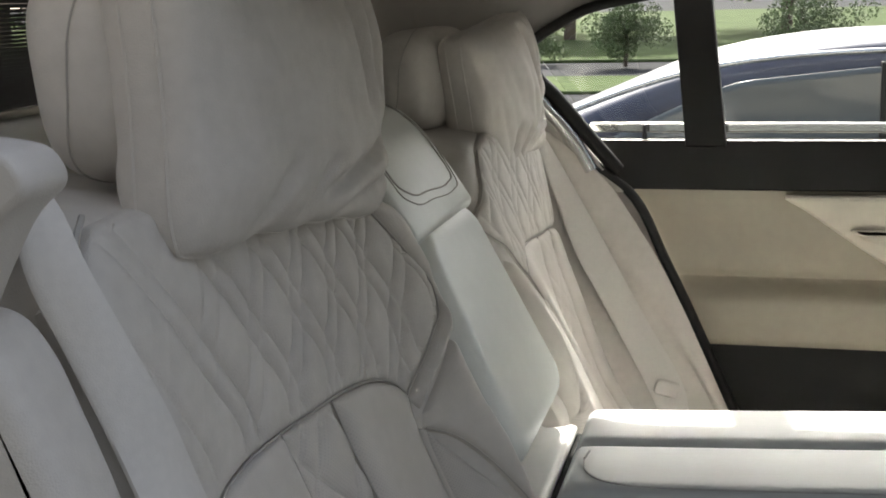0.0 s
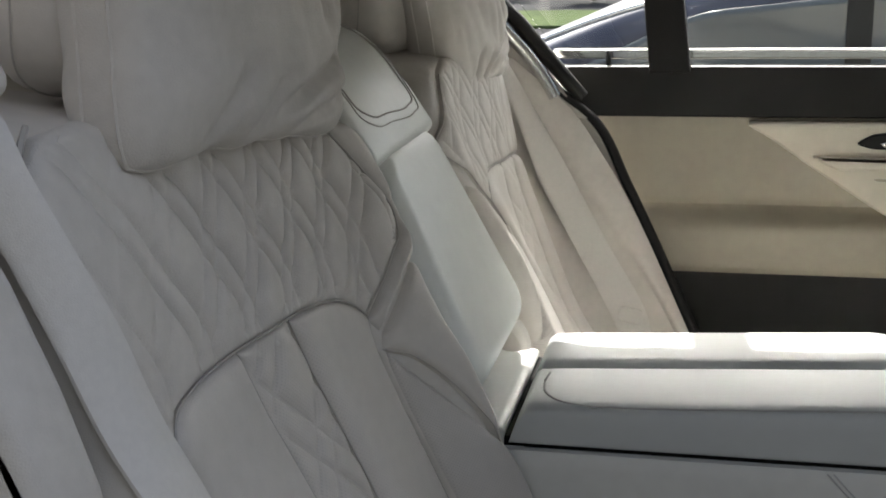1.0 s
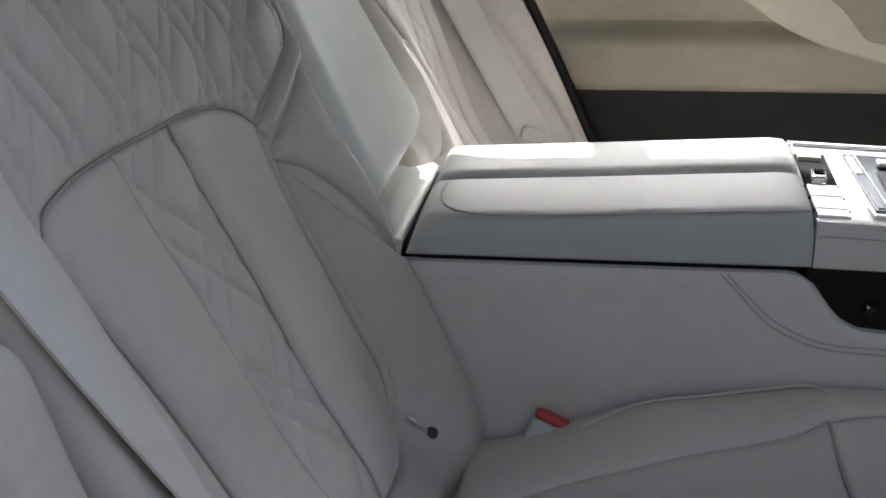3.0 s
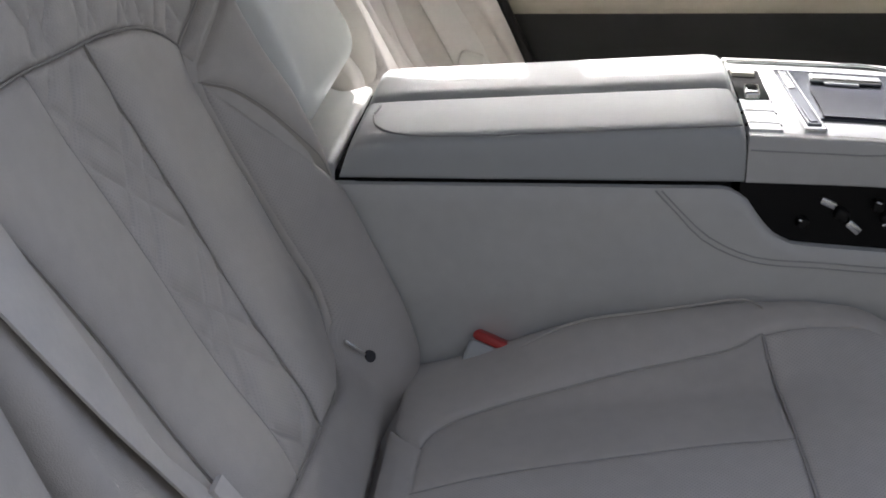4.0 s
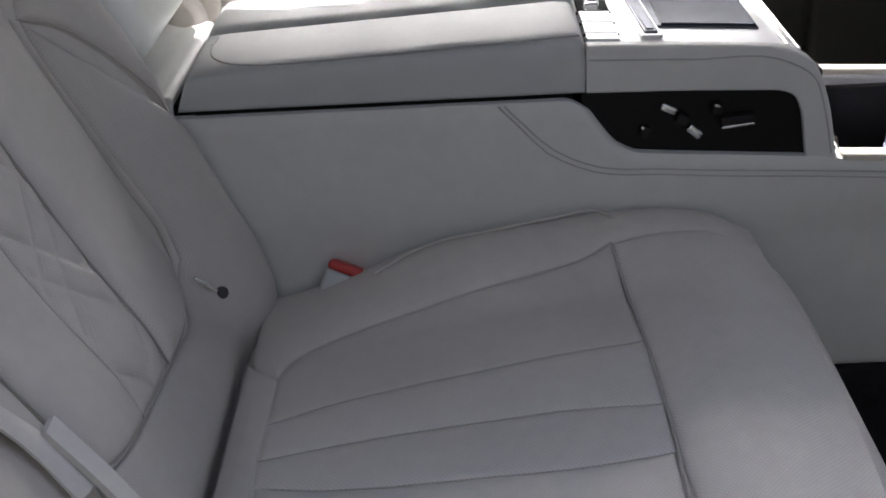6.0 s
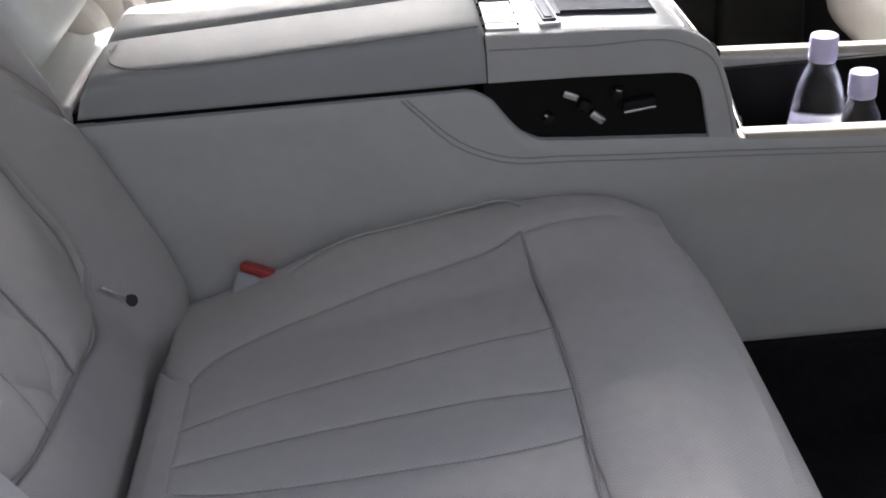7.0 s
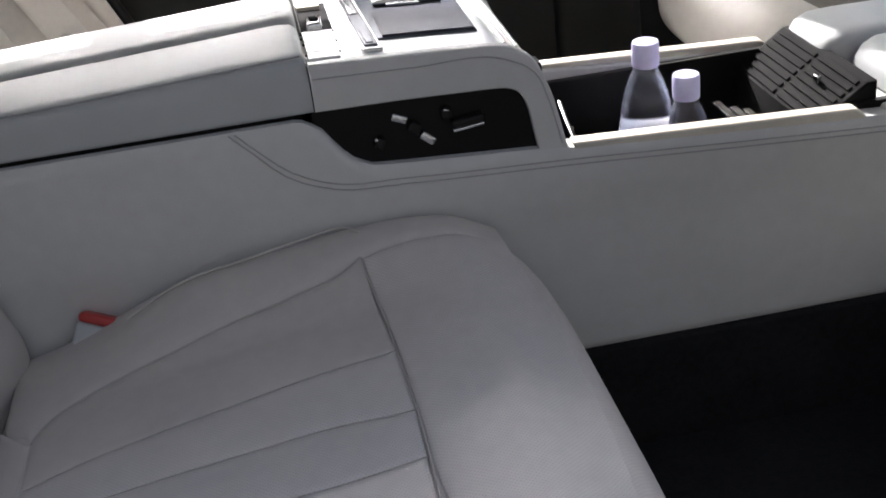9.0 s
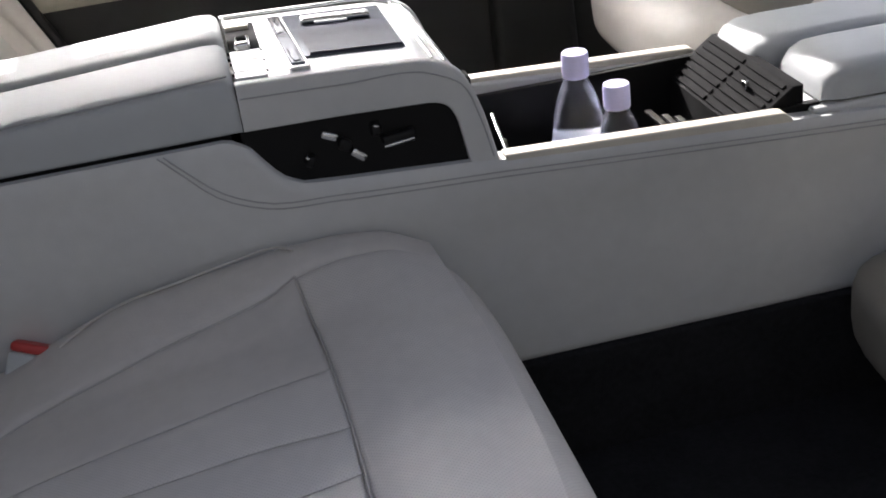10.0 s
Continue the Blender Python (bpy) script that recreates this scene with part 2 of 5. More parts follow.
def diamond(a, b, pitch_a, pitch_b, bend=float, pair=0.15):
    """Height of quilting sewn in pairs of crossing lines: 0 in the seams, 1 in the middle of a large diamond."""
    h = 1.0
    weight = 1.0 if bend is float else 0.2 + 0.8 * smooth01(-0.20, 0.04, a)
    for p, much in ((a / pitch_a + bend(b) / pitch_b, 1.0), (a / pitch_a - b / pitch_b, weight)):
        f = abs(p - round(p))
        d, w = (pair - f, pair) if f < pair else (f - pair, 0.5 - pair)
        rise = (0.75 if f < pair else 1.0) * (1 - (1 - min(1.0, d / w)) ** (3.0 if f < pair else 5.0))
        h *= 1 - much * (1 - rise)
    return h


def bent(z):
    """Height as the quilting lines follow it: they swing upright towards the arched seam."""
    return z if z > 1.03 else 1.03 + (z - 1.03) * (0.42 + 0.58 * smooth01(0.96, 1.03, z))


def shoulder_lean(y, z):
    """How far the top of the backrest rolls back."""
    z_top = float(np.interp(y, [-0.752, -0.716, -0.680, -0.451, -0.241, -0.152], [1.160, 1.186, 1.196, 1.172, 1.135, 1.095])) + 0.006
    return 0.05 * smooth01(z_top - 0.05, z_top, z) ** 2


def rows_across(width, n):
    """Parameters from 0 to 1, close together near both ends so that seams stay crisp."""
    near = [0, 0.0010, 0.0022, 0.0042, 0.0075, 0.013]
    near = [d / max(width, 0.03) for d in near]
    return near + list(np.linspace(near[-1], 1 - near[-1], n + 1))[1:-1] + [1 - d for d in reversed(near)]


def ribbon(first, second):
    """A patch between two curves whose points pair up; u runs across from first to second, v along them."""
    p, q = np.array(first, float), np.array(second, float)
    d = np.r_[0, np.cumsum(np.linalg.norm(np.diff((p + q) / 2, axis=0), axis=1))]
    d /= d[-1]
    mp, mq = np.gradient(p, d, axis=0), np.gradient(q, d, axis=0)

    def at(u, v):
        k = min(max(int(np.searchsorted(d, v, side="right")) - 1, 0), len(d) - 2)
        h = d[k + 1] - d[k]
        t = min(max((v - d[k]) / h, 0), 1)
        c = (2 * t**3 - 3 * t * t + 1, (t**3 - 2 * t * t + t) * h, 3 * t * t - 2 * t**3, (t**3 - t * t) * h)
        a, b = (c[0] * g[k] + c[1] * m[k] + c[2] * g[k + 1] + c[3] * m[k + 1] for g, m in ((p, mp), (q, mq)))
        return a + (b - a) * u
    return at


def back_panel(name, patch, nu, nv, mat, parent, label="", mirror=False, puff=0.006, dip=0.008, quilt=None, soft=0.018, open_ends=False, down=False):
    us = rows_across(np.linalg.norm(patch(1, 0.5) - patch(0, 0.5)), nu)
    vs = rows_across(np.linalg.norm(patch(0.5, 1) - patch(0.5, 0)), nv)
    nu, nv = len(us) - 1, len(vs) - 1
    pts = [[patch(u, v) for u in us] for v in vs]
    verts = []
    for j in range(nv + 1):
        for i in range(nu + 1):
            y, z = pts[j][i]
            wu = np.linalg.norm(pts[j][-1] - pts[j][0])
            wv = np.linalg.norm(pts[-1][i] - pts[0][i])
            d = min(us[i] * wu, (1 - us[i]) * wu)
            if not open_ends:
                d = min(d, vs[j] * wv, (1 - vs[j]) * wv)
            h = puff * (1 - math.exp(-d / soft)) - dip * math.exp(-d / 0.0028)
            if quilt:
                h += quilt[0] * (diamond(y - SEAT_Y, z, *quilt[1:]) - 1) * min(1, d / 0.010) * (0.3 + 0.7 * smooth01(-0.74, -0.58, y))
            verts.append(np.array((back_x(y, z), y, z)) + BACK_N * (h - shoulder_lean(y, z)))
    verts, faces = with_skirt(verts, nu, nv, -BACK_N * 0.012)
    if down:
        faces = [tuple(reversed(f)) for f in faces]
    return finish(name, verts, faces, mat, parent, label, mirror)


def far_seat(p):
    """The far seat: the near one mirrored, and a little lower towards its door."""
    y = 0.01 - p[1]
    high = smooth01(0.90, 1.10, p[2])
    y = y if y < 0.45 else 0.45 + (0.97 - 0.27 * high) * (y - 0.45)
    z = p[2] - 0.15 * (y - 0.28) - 0.015
    full = min(max(0.022 + 0.17 * (0.91 - z), 0.0), 0.054) * math.exp(-(((y - 0.295) / 0.055) ** 2)) * smooth01(0.55, 0.66, z)
    back = 0.055 * smooth01(0.58, 0.71, y) + 0.04 * (1 - smooth01(0.12, 0.22, y)) * smooth01(0.96, 1.03, z)
    return (p[0] + 0.118 * (min(y, 0.48) - 0.33) + full - back, y, z)


def finish(name, verts, faces, mat, parent, label="", mirror=False):
    if mirror:
        verts = [far_seat(v) for v in verts]
        faces = [tuple(reversed(f)) for f in faces]
    return obj(name, verts, faces, mat, parent, label)


ARCH = [(-0.668, 0.966), (-0.655, 0.977), (-0.62, 0.984), (-0.557, 0.985), (-0.478, 0.979), (-0.398, 0.972), (-0.335, 0.960), (-0.304, 0.949), (-0.286, 0.939), (-0.275, 0.928)]
INNER = [(-0.312, 0.625), (-0.280, 0.640), (-0.266, 0.676), (-0.270, 0.726), (-0.275, 0.785), (-0.282, 0.848), (-0.284, 0.900), (-0.275, 0.928)]
OUTER = [(-0.587, 0.645), (-0.592, 0.713), (-0.602, 0.775), (-0.617, 0.836), (-0.636, 0.890), (-0.656, 0.935), (-0.668, 0.966)]
FOOT = [(-0.587, 0.645), (-0.557, 0.641), (-0.485, 0.634), (-0.396, 0.629), (-0.312, 0.625)]
STRIP_L = [(-0.503, 0.6355), (-0.496, 0.700), (-0.497, 0.760), (-0.508, 0.850), (-0.521, 0.910), (-0.540, 0.9845)]
STRIP_R = [(-0.417, 0.6305), (-0.412, 0.680), (-0.407, 0.720), (-0.405, 0.790), (-0.416, 0.872), (-0.425, 0.920), (-0.438, 0.9755)]
QUILT_IN = [(-0.275, 0.928), (-0.245, 0.948), (-0.208, 0.973), (-0.177, 0.986), (-0.163, 1.000), (-0.191, 1.036), (-0.218, 1.066), (-0.251, 1.101)]
QUILT_OUT = [(-0.668, 0.966), (-0.705, 1.000), (-0.726, 1.050), (-0.731, 1.100), (-0.726, 1.136), (-0.712, 1.153), (-0.690, 1.166)]
DIAG = [(-0.270, 0.893), (-0.245, 0.879), (-0.228, 0.856), (-0.210, 0.822), (-0.192, 0.782), (-0.184, 0.752)]
WELT = [(-0.270, 0.893), (-0.274, 0.859), (-0.268, 0.794), (-0.262, 0.740), (-0.257, 0.690), (-0.2605, 0.650), (-0.290, 0.6235), (-0.396, 0.6262), (-0.485, 0.6312), (-0.557, 0.6382), (-0.590, 0.642)]


def stretch(curve, a, b):
    c = spline(curve)
    return lambda s: c(a + (b - a) * s)


def part_of(curve, y):
    c = spline(curve)
    ss = np.linspace(0, 1, 400)
    return float(ss[int(np.argmin([abs(c(q)[0] - y) for q in ss]))])


seam_mat = material("seam shadow thread", (0.42, 0.40, 0.37), 0.8, 0, None, 0, 0.05, 30)


def seam(curve, parent, mirror, n=40, r=0.0014, lift=-0.0026):
    """A line of thread sunk along a seam of the backrest."""
    c = spline(curve)
    pts = []
    for k in range(n + 1):
        y, z = c(k / n)
        p = np.array((back_x(y, z), y, z)) + BACK_N * lift
        pts.append(far_seat(p) if mirror else tuple(p))
    tube(pts, r, seam_mat, "seam", parent, "", 6)


def rear_seat(mirror, label):
    seat = thing("rear_seat", label, "car seat", "rear seats")
    back = new("backrest")
    back.parent = seat
    a1, a2 = part_of(ARCH, -0.540), part_of(ARCH, -0.438)
    f1, f2 = part_of(FOOT, -0.503), part_of(FOOT, -0.417)
    k = dict(mirror=mirror)
    # core behind the panels, with the plain rounded shoulder
    nu, nv = 64, 70
    verts = []
    for j in range(nv + 1):
        for i in range(nu + 1):
            u = i / nu
            z_top = float(np.interp(u, [0, 0.06, 0.12, 0.5, 0.85, 1], [1.160, 1.186, 1.196, 1.172, 1.135, 1.095]))
            z = 0.47 + (z_top - 0.47) * j / nv
            y0, y1 = -0.752 + 0.035 * smooth01(1.04, 1.20, z) ** 2, SEAT_Y + float(np.interp(z, EDGE_Z, EDGE_W)) + 0.004
            y = y0 + (y1 - y0) * u
            e = min(i, nu - i) / nu * (y1 - y0)
            verts.append(np.array((back_x(y, z), y, z)) - BACK_N * (0.007 + 0.016 * math.exp(-e / 0.008) + shoulder_lean(y, z)))
    verts, faces = with_skirt(verts, nu, nv, np.array((-0.16, 0, 0.01)))
    finish("back_cushion", verts, faces, leather, back, "", mirror)
    # quilted shoulder panel
    quilt_patch = coons(ARCH, [(-0.690, 1.166), (-0.56, 1.168), (-0.457, 1.155), (-0.30, 1.120), (-0.251, 1.101)], QUILT_OUT, QUILT_IN)
    back_panel("quilted_panel", quilt_patch, 320, 240, leather_soft, back, "diamond-quilted cream leather", quilt=(0.0036 if mirror else 0.0090, 0.082, 0.118, bent), **k)
    # pale band round the shoulder, running out along the insert
    band_out = [(-0.263, 0.911), (-0.236, 0.931), (-0.200, 0.954), (-0.168, 0.966), (-0.146, 1.000), (-0.164, 1.036), (-0.180, 1.066), (-0.212, 1.112)]
    if not mirror:
        back_panel("shoulder_band", ribbon([(-0.272, 0.923), (-0.242, 0.945), (-0.206, 0.970), (-0.174, 0.983), (-0.159, 1.000), (-0.188, 1.036), (-0.215, 1.066), (-0.248, 1.103)], band_out), 12, 60, leather_soft, back, "", puff=0.006, dip=0.006, soft=0.008, **k)
    back_panel("insert_welt", ribbon([(-0.281, 0.898), (-0.280, 0.848), (-0.272, 0.785), (-0.267, 0.726), (-0.263, 0.678), (-0.274, 0.642)],
               [(-0.272, 0.893), (-0.276, 0.859), (-0.2705, 0.794), (-0.2645, 0.740), (-0.2595, 0.690), (-0.2630, 0.648)]), 6, 60, leather, back, "", puff=0.0022, dip=0.004, soft=0.003, down=True, **k)
    # centre insert: two plain panels and a quilted strip
    back_panel("insert_panel", coons(stretch(FOOT, 0, f1), stretch(ARCH, 0, a1), OUTER, STRIP_L), 36, 60, leather, back, "", puff=0.007, **k)
    strip_patch = coons(stretch(FOOT, f1, f2), stretch(ARCH, a1, a2), STRIP_L, STRIP_R)
    back_panel("quilted_strip", strip_patch, 70, 200, leather_perf_back, back, "diamond-quilted centre strip", puff=0.003, quilt=(0.0025 if mirror else 0.0075, 0.13, 0.125, float), **k)
    back_panel("insert_panel", coons(stretch(FOOT, f2, 1), stretch(ARCH, a2, 1), STRIP_R, INNER), 36, 60, leather_perf_back, back, "", puff=0.007, **k)
    # side bolsters; the inner one sweeps round below the insert
    back_panel("bolster_top", coons(DIAG, [(-0.262, 0.907), (-0.236, 0.926), (-0.201, 0.949), (-0.180, 0.958)], [(-0.270, 0.893), (-0.262, 0.907)], [(-0.184, 0.752), (-0.184, 0.85), (-0.180, 0.958)]), 30, 24, leather, back, "", puff=0.004, **k)
    low = [(-0.184, 0.752), (-0.180, 0.725), (-0.178, 0.695), (-0.177, 0.665), (-0.176, 0.640), (-0.176, 0.595), (-0.200, 0.545), (-0.360, 0.512), (-0.485, 0.508), (-0.600, 0.508), (-0.690, 0.510)]
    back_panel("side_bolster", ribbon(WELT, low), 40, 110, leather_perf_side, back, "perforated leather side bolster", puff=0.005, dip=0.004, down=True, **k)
    back_panel("side_bolster", coons([(-0.742, 0.520), (-0.66, 0.540), (-0.597, 0.632)], [(-0.742, 1.130), (-0.738, 1.134), (-0.731, 1.134)], [(-0.742, 0.520), (-0.744, 0.8), (-0.746, 1.06), (-0.742, 1.130)],
               [(-0.597, 0.632), (-0.595, 0.713), (-0.605, 0.775), (-0.620, 0.836), (-0.639, 0.890), (-0.659, 0.935), (-0.671, 0.966), (-0.708, 1.000), (-0.729, 1.050), (-0.734, 1.100), (-0.731, 1.134)]), 30, 90, leather, back, "", puff=0.004, **k)
    for line in (ARCH, INNER, OUTER, STRIP_R, QUILT_IN):
        seam(line, back, mirror, r=0.0011)
    for line in (STRIP_L, DIAG, FOOT):
        seam(line, back, mirror, r=0.0008)
    seam([(-0.736, 1.090), (-0.732, 1.139), (-0.716, 1.158), (-0.692, 1.171)], back, mirror, r=0.0022, lift=-0.004)
    cushion(seat, mirror)
    return seat


# ---- seat cushions ----
def cushion_z(x, y):
    w = abs(y - SEAT_Y)
    z = 0.556 + 0.142 * (x - 0.05)
    z += 0.035 * smooth01(0.15, 0.262, w) * smooth01(0.06, 0.26, x) * (1 - 0.72 * smooth01(0.38, 0.55, x))
    z += 0.004 * smooth01(0.40, 0.46, x)
    z -= 0.006 * smooth01(0.262, 0.29, w)
    z -= 0.012 * smooth01(0.50, 0.56, x)
    return z


def cushion_panel(name, patch, nu, nv, mat, parent, label="", mirror=False, puff=0.0045, dip=0.0038, soft=0.022):
    us = rows_across(np.linalg.norm(patch(1, 0.5) - patch(0, 0.5)), nu)
    vs = rows_across(np.linalg.norm(patch(0.5, 1) - patch(0.5, 0)), nv)
    nu, nv = len(us) - 1, len(vs) - 1
    pts = [[patch(u, v) for u in us] for v in vs]
    verts = []
    for j in range(nv + 1):
        for i in range(nu + 1):
            x, y = pts[j][i]
            wu = np.linalg.norm(pts[j][-1] - pts[j][0])
            wv = np.linalg.norm(pts[-1][i] - pts[0][i])
            d = min(us[i] * wu, (1 - us[i]) * wu, vs[j] * wv, (1 - vs[j]) * wv)
            h = puff * (1 - math.exp(-d / soft)) - dip * math.exp(-d / 0.0028)
            fade = smooth01(0.485, 0.546, x)
            verts.append(np.array((x, y, cushion_z(x, y) + h * (1 - fade) - 0.0068 * fade)))
    verts, faces = with_skirt(verts, nu, nv, np.array((0, 0, -0.014)))
    faces = [tuple(reversed(f)) for f in faces]
    return finish(name, verts, faces, mat, parent, label, mirror)


def cushion(seat, mirror):
    base = new("seat_cushion")
    base.parent = seat
    k = dict(mirror=mirror)
    # body with the rounded nose
    prof = [(0.03, -0.024), (0.043, -0.015), (0.056, 0.0), (0.12, 0.0), (0.25, 0.0), (0.38, 0.0), (0.47, 0.0), (0.535, -0.002), (0.566, -0.014), (0.586, -0.04), (0.597, -0.08), (0.604, -0.13), (0.60, -0.19), (0.585, -0.22)]
    pc = spline(prof)
    nu, nv = 46, 56
    verts = []
    for j in range(nv + 1):
        px, pz = pc(j / nv)
        for i in range(nu + 1):
            q = i / nu * 2 - 1
            half = 0.279 - 0.022 * smooth01(0.44, 0.60, px)
            y = SEAT_Y + half * q
            round_front = 0.032 * abs(q) ** 6
            x = px - round_front * smooth01(0.3, 0.56, px)
            e = (1 - abs(q)) * half
            verts.append(np.array((x, y, cushion_z(min(x, 0.56), y) - 0.006 + pz - 0.02 * math.exp(-e / 0.010))))
    verts, faces = with_skirt(verts, nu, nv, np.array((-0.02, 0, -0.16)))
    faces = [tuple(reversed(f)) for f in faces]
    finish("cushion_body", verts, faces, leather_perf, base, "", mirror)
    nose = [(0.405, -0.233), (0.45, -0.226), (0.505, -0.224), (0.548, -0.233)]
    T = [(0.416, -0.66), (0.420, -0.53), (0.418, -0.40), (0.412, -0.29), (0.405, -0.234)]
    s2 = [(0.083, -0.345), (0.091, -0.325), (0.105, -0.308), (0.128, -0.294), (0.166, -0.281), (0.222, -0.271), (0.278, -0.261), (0.335, -0.254), (0.385, -0.244), (0.405, -0.233)]
    s3 = [(0.081, -0.415), (0.137, -0.399), (0.198, -0.390), (0.274, -0.383), (0.351, -0.377), (0.4165, -0.378)]
    s4 = [(0.080, -0.465), (0.18, -0.459), (0.287, -0.460), (0.344, -0.462), (0.4185, -0.474)]

    def flip(c):
        return [(a, 2 * SEAT_Y - b) for a, b in c]
    def far_line(c):
        return [(a, 2 * SEAT_Y - b) for a, b in c[:-1]] + [(0.4175, 2 * SEAT_Y - c[-1][1])]
    def across(c, d, e):
        return [c[e], ((c[e][0] + d[e][0]) / 2, (c[e][1] + d[e][1]) / 2), d[e]]
    for a, b, m in ((s2, s3, leather), (s3, s4, leather_perf)):
        cushion_panel("insert_panel", coons(across(b, a, 0), across(b, a, -1), b, a), 26, 60, m, base, "", puff=0.0030, dip=0.0015, **k)
    mid_a, mid_b = s4, far_line(s3)
    cushion_panel("insert_panel", coons(across(mid_b, mid_a, 0), across(mid_b, mid_a, -1), mid_b, mid_a), 20, 60, leather_perf, base, "", puff=0.0030, dip=0.0015, **k)
    for line, r in ((s2, 0.0013), (s3, 0.0005), (s4, 0.0005), (T, 0.0013), ([(0.062, -0.298), (0.088, -0.307)], 0.0006)):
        c = spline(line)
        pts = [(*c(q / 30), cushion_z(*c(q / 30)) - 0.0008) for q in range(31)]
        tube([far_seat(q) if mirror else q for q in pts], r, seam_mat, "seam", base, "", 6)
    cushion_panel("rear_roll", coons([(0.049, 2 * SEAT_Y + 0.310), (0.049, -0.457), (0.049, -0.310)], [(0.078, 2 * SEAT_Y + 0.345), (0.078, -0.457), (0.081, -0.346)],
                  [(0.049, 2 * SEAT_Y + 0.310), (0.078, 2 * SEAT_Y + 0.345)], [(0.049, -0.310), (0.081, -0.346)]), 40, 10, leather, base, "", puff=0.003, dip=0.0006, soft=0.01, **k)
    cushion_panel("insert_panel", coons(across(far_line(s2), far_line(s3), 0), across(far_line(s2), far_line(s3), -1), far_line(s2), far_line(s3)), 26, 60, leather_perf, base, "", **k)
    # inner and outer side bolsters, running to the front
    for inn in (True, False):
        a, b = s2 + nose[1:], [(0.054, -0.182), (0.20, -0.180), (0.33, -0.180), (0.43, -0.180), (0.480, -0.182), (0.520, -0.190), (0.545, -0.206)]
        if not inn:
            a, b = flip(b), flip(a)
        cushion_panel("side_bolster", coons([a[0], (0.055, -0.312), (0.052, -0.27), b[0]] if inn else [a[0], (0.056, 2 * SEAT_Y + 0.27), (0.058, 2 * SEAT_Y + 0.312), b[0]], across(a, b, -1), a, b), 20, 80, leather, base, "", puff=0.006, soft=0.016, **k)
    # the front band, thigh rest
    cushion_panel("thigh_rest", coons([(0.405, 2 * SEAT_Y + 0.233)] + T[:-1] + [(0.405, -0.233)], [(0.548, 2 * SEAT_Y + 0.233), (0.556, -0.60), (0.560, -0.457), (0.556, -0.31), (0.548, -0.233)],
                  flip(nose), nose), 60, 24, leather_perf, base, "perforated leather thigh rest", puff=0.004, **k)
    pip = [(0.17, -0.215), (0.21, -0.203), (0.29, -0.198), (0.355, -0.193), (0.392, -0.192), (0.408, -0.208)]
    rope = spline(pip)
    pts = [(*rope(q / 14), cushion_z(*rope(q / 14)) + 0.0066) for q in range(15)]
    if mirror:
        pts = [far_seat(q) for q in pts]
    tube(pts, 0.0012, leather, "piping", base)


rear_seat(False, "cream leather rear car seat with quilted backrest and perforated cushion")
rear_seat(True, "cream leather rear car seat lit by a streak of sun")


# ---- head restraints and pillows ----
def pillow_mesh(cx, cy, cz, hx, hy, hz, tilt, power=2.6, wrinkle=0.0, seed=0.0, n=40, pinch=0.0):
    """A stuffed rounded block; power sets how square it is, pinch draws the rim in to a seam."""
    verts, faces = [], []
    ca, sa = math.cos(tilt), math.sin(tilt)
    for j in range(n + 1):
        th = math.pi * (j / n - 0.5)
        for i in range(2 * n):
            ph = 2 * math.pi * i / (2 * n)
            d = np.array((math.cos(th) * math.cos(ph), math.cos(th) * math.sin(ph), math.sin(th)))
            r = 1 / (abs(d[0]) ** power + abs(d[1]) ** power + abs(d[2]) ** power) ** (1 / power)
            p = d * r
            flat = 1 - pinch * max(abs(p[1]), abs(p[2])) ** 4
            q = np.array((p[0] * hx * flat, p[1] * hy, p[2] * hz))
            if wrinkle:
                q[0] += wrinkle * noise.noise(Vector((q[0] * 9 + seed, q[1] * 26, q[2] * 7 + seed))) * (1 if q[0] > 0 else 0.3)
                q[2] += wrinkle * 0.8 * noise.noise(Vector((q[1] * 14, q[0] * 10, seed)))
            x, z = q[0] * ca - q[2] * sa, q[0] * sa + q[2] * ca
            verts.append((cx + x, cy + q[1], cz + z))
    for j in range(n):
        for i in range(2 * n):
            faces.append((j * 2 * n + i, j * 2 * n + (i + 1) % (2 * n), (j + 1) * 2 * n + (i + 1) % (2 * n), (j + 1) * 2 * n + i))
    return verts, faces


# creases of a slack pillow face: from, to, width, depth
CREASES = [(0.10, -0.80, 0.85, -0.30, 0.08, 0.015), (0.30, -0.95, 0.95, -0.62, 0.06, 0.010), (0.42, 0.85, 0.58, -0.05, 0.07, 0.016), (0.66, 0.9, 0.78, 0.1, 0.06, 0.011), (-0.55, -0.9, -0.30, -0.45, 0.06, 0.009), (-0.15, -0.9, 0.05, -0.5, 0.05, 0.010)]


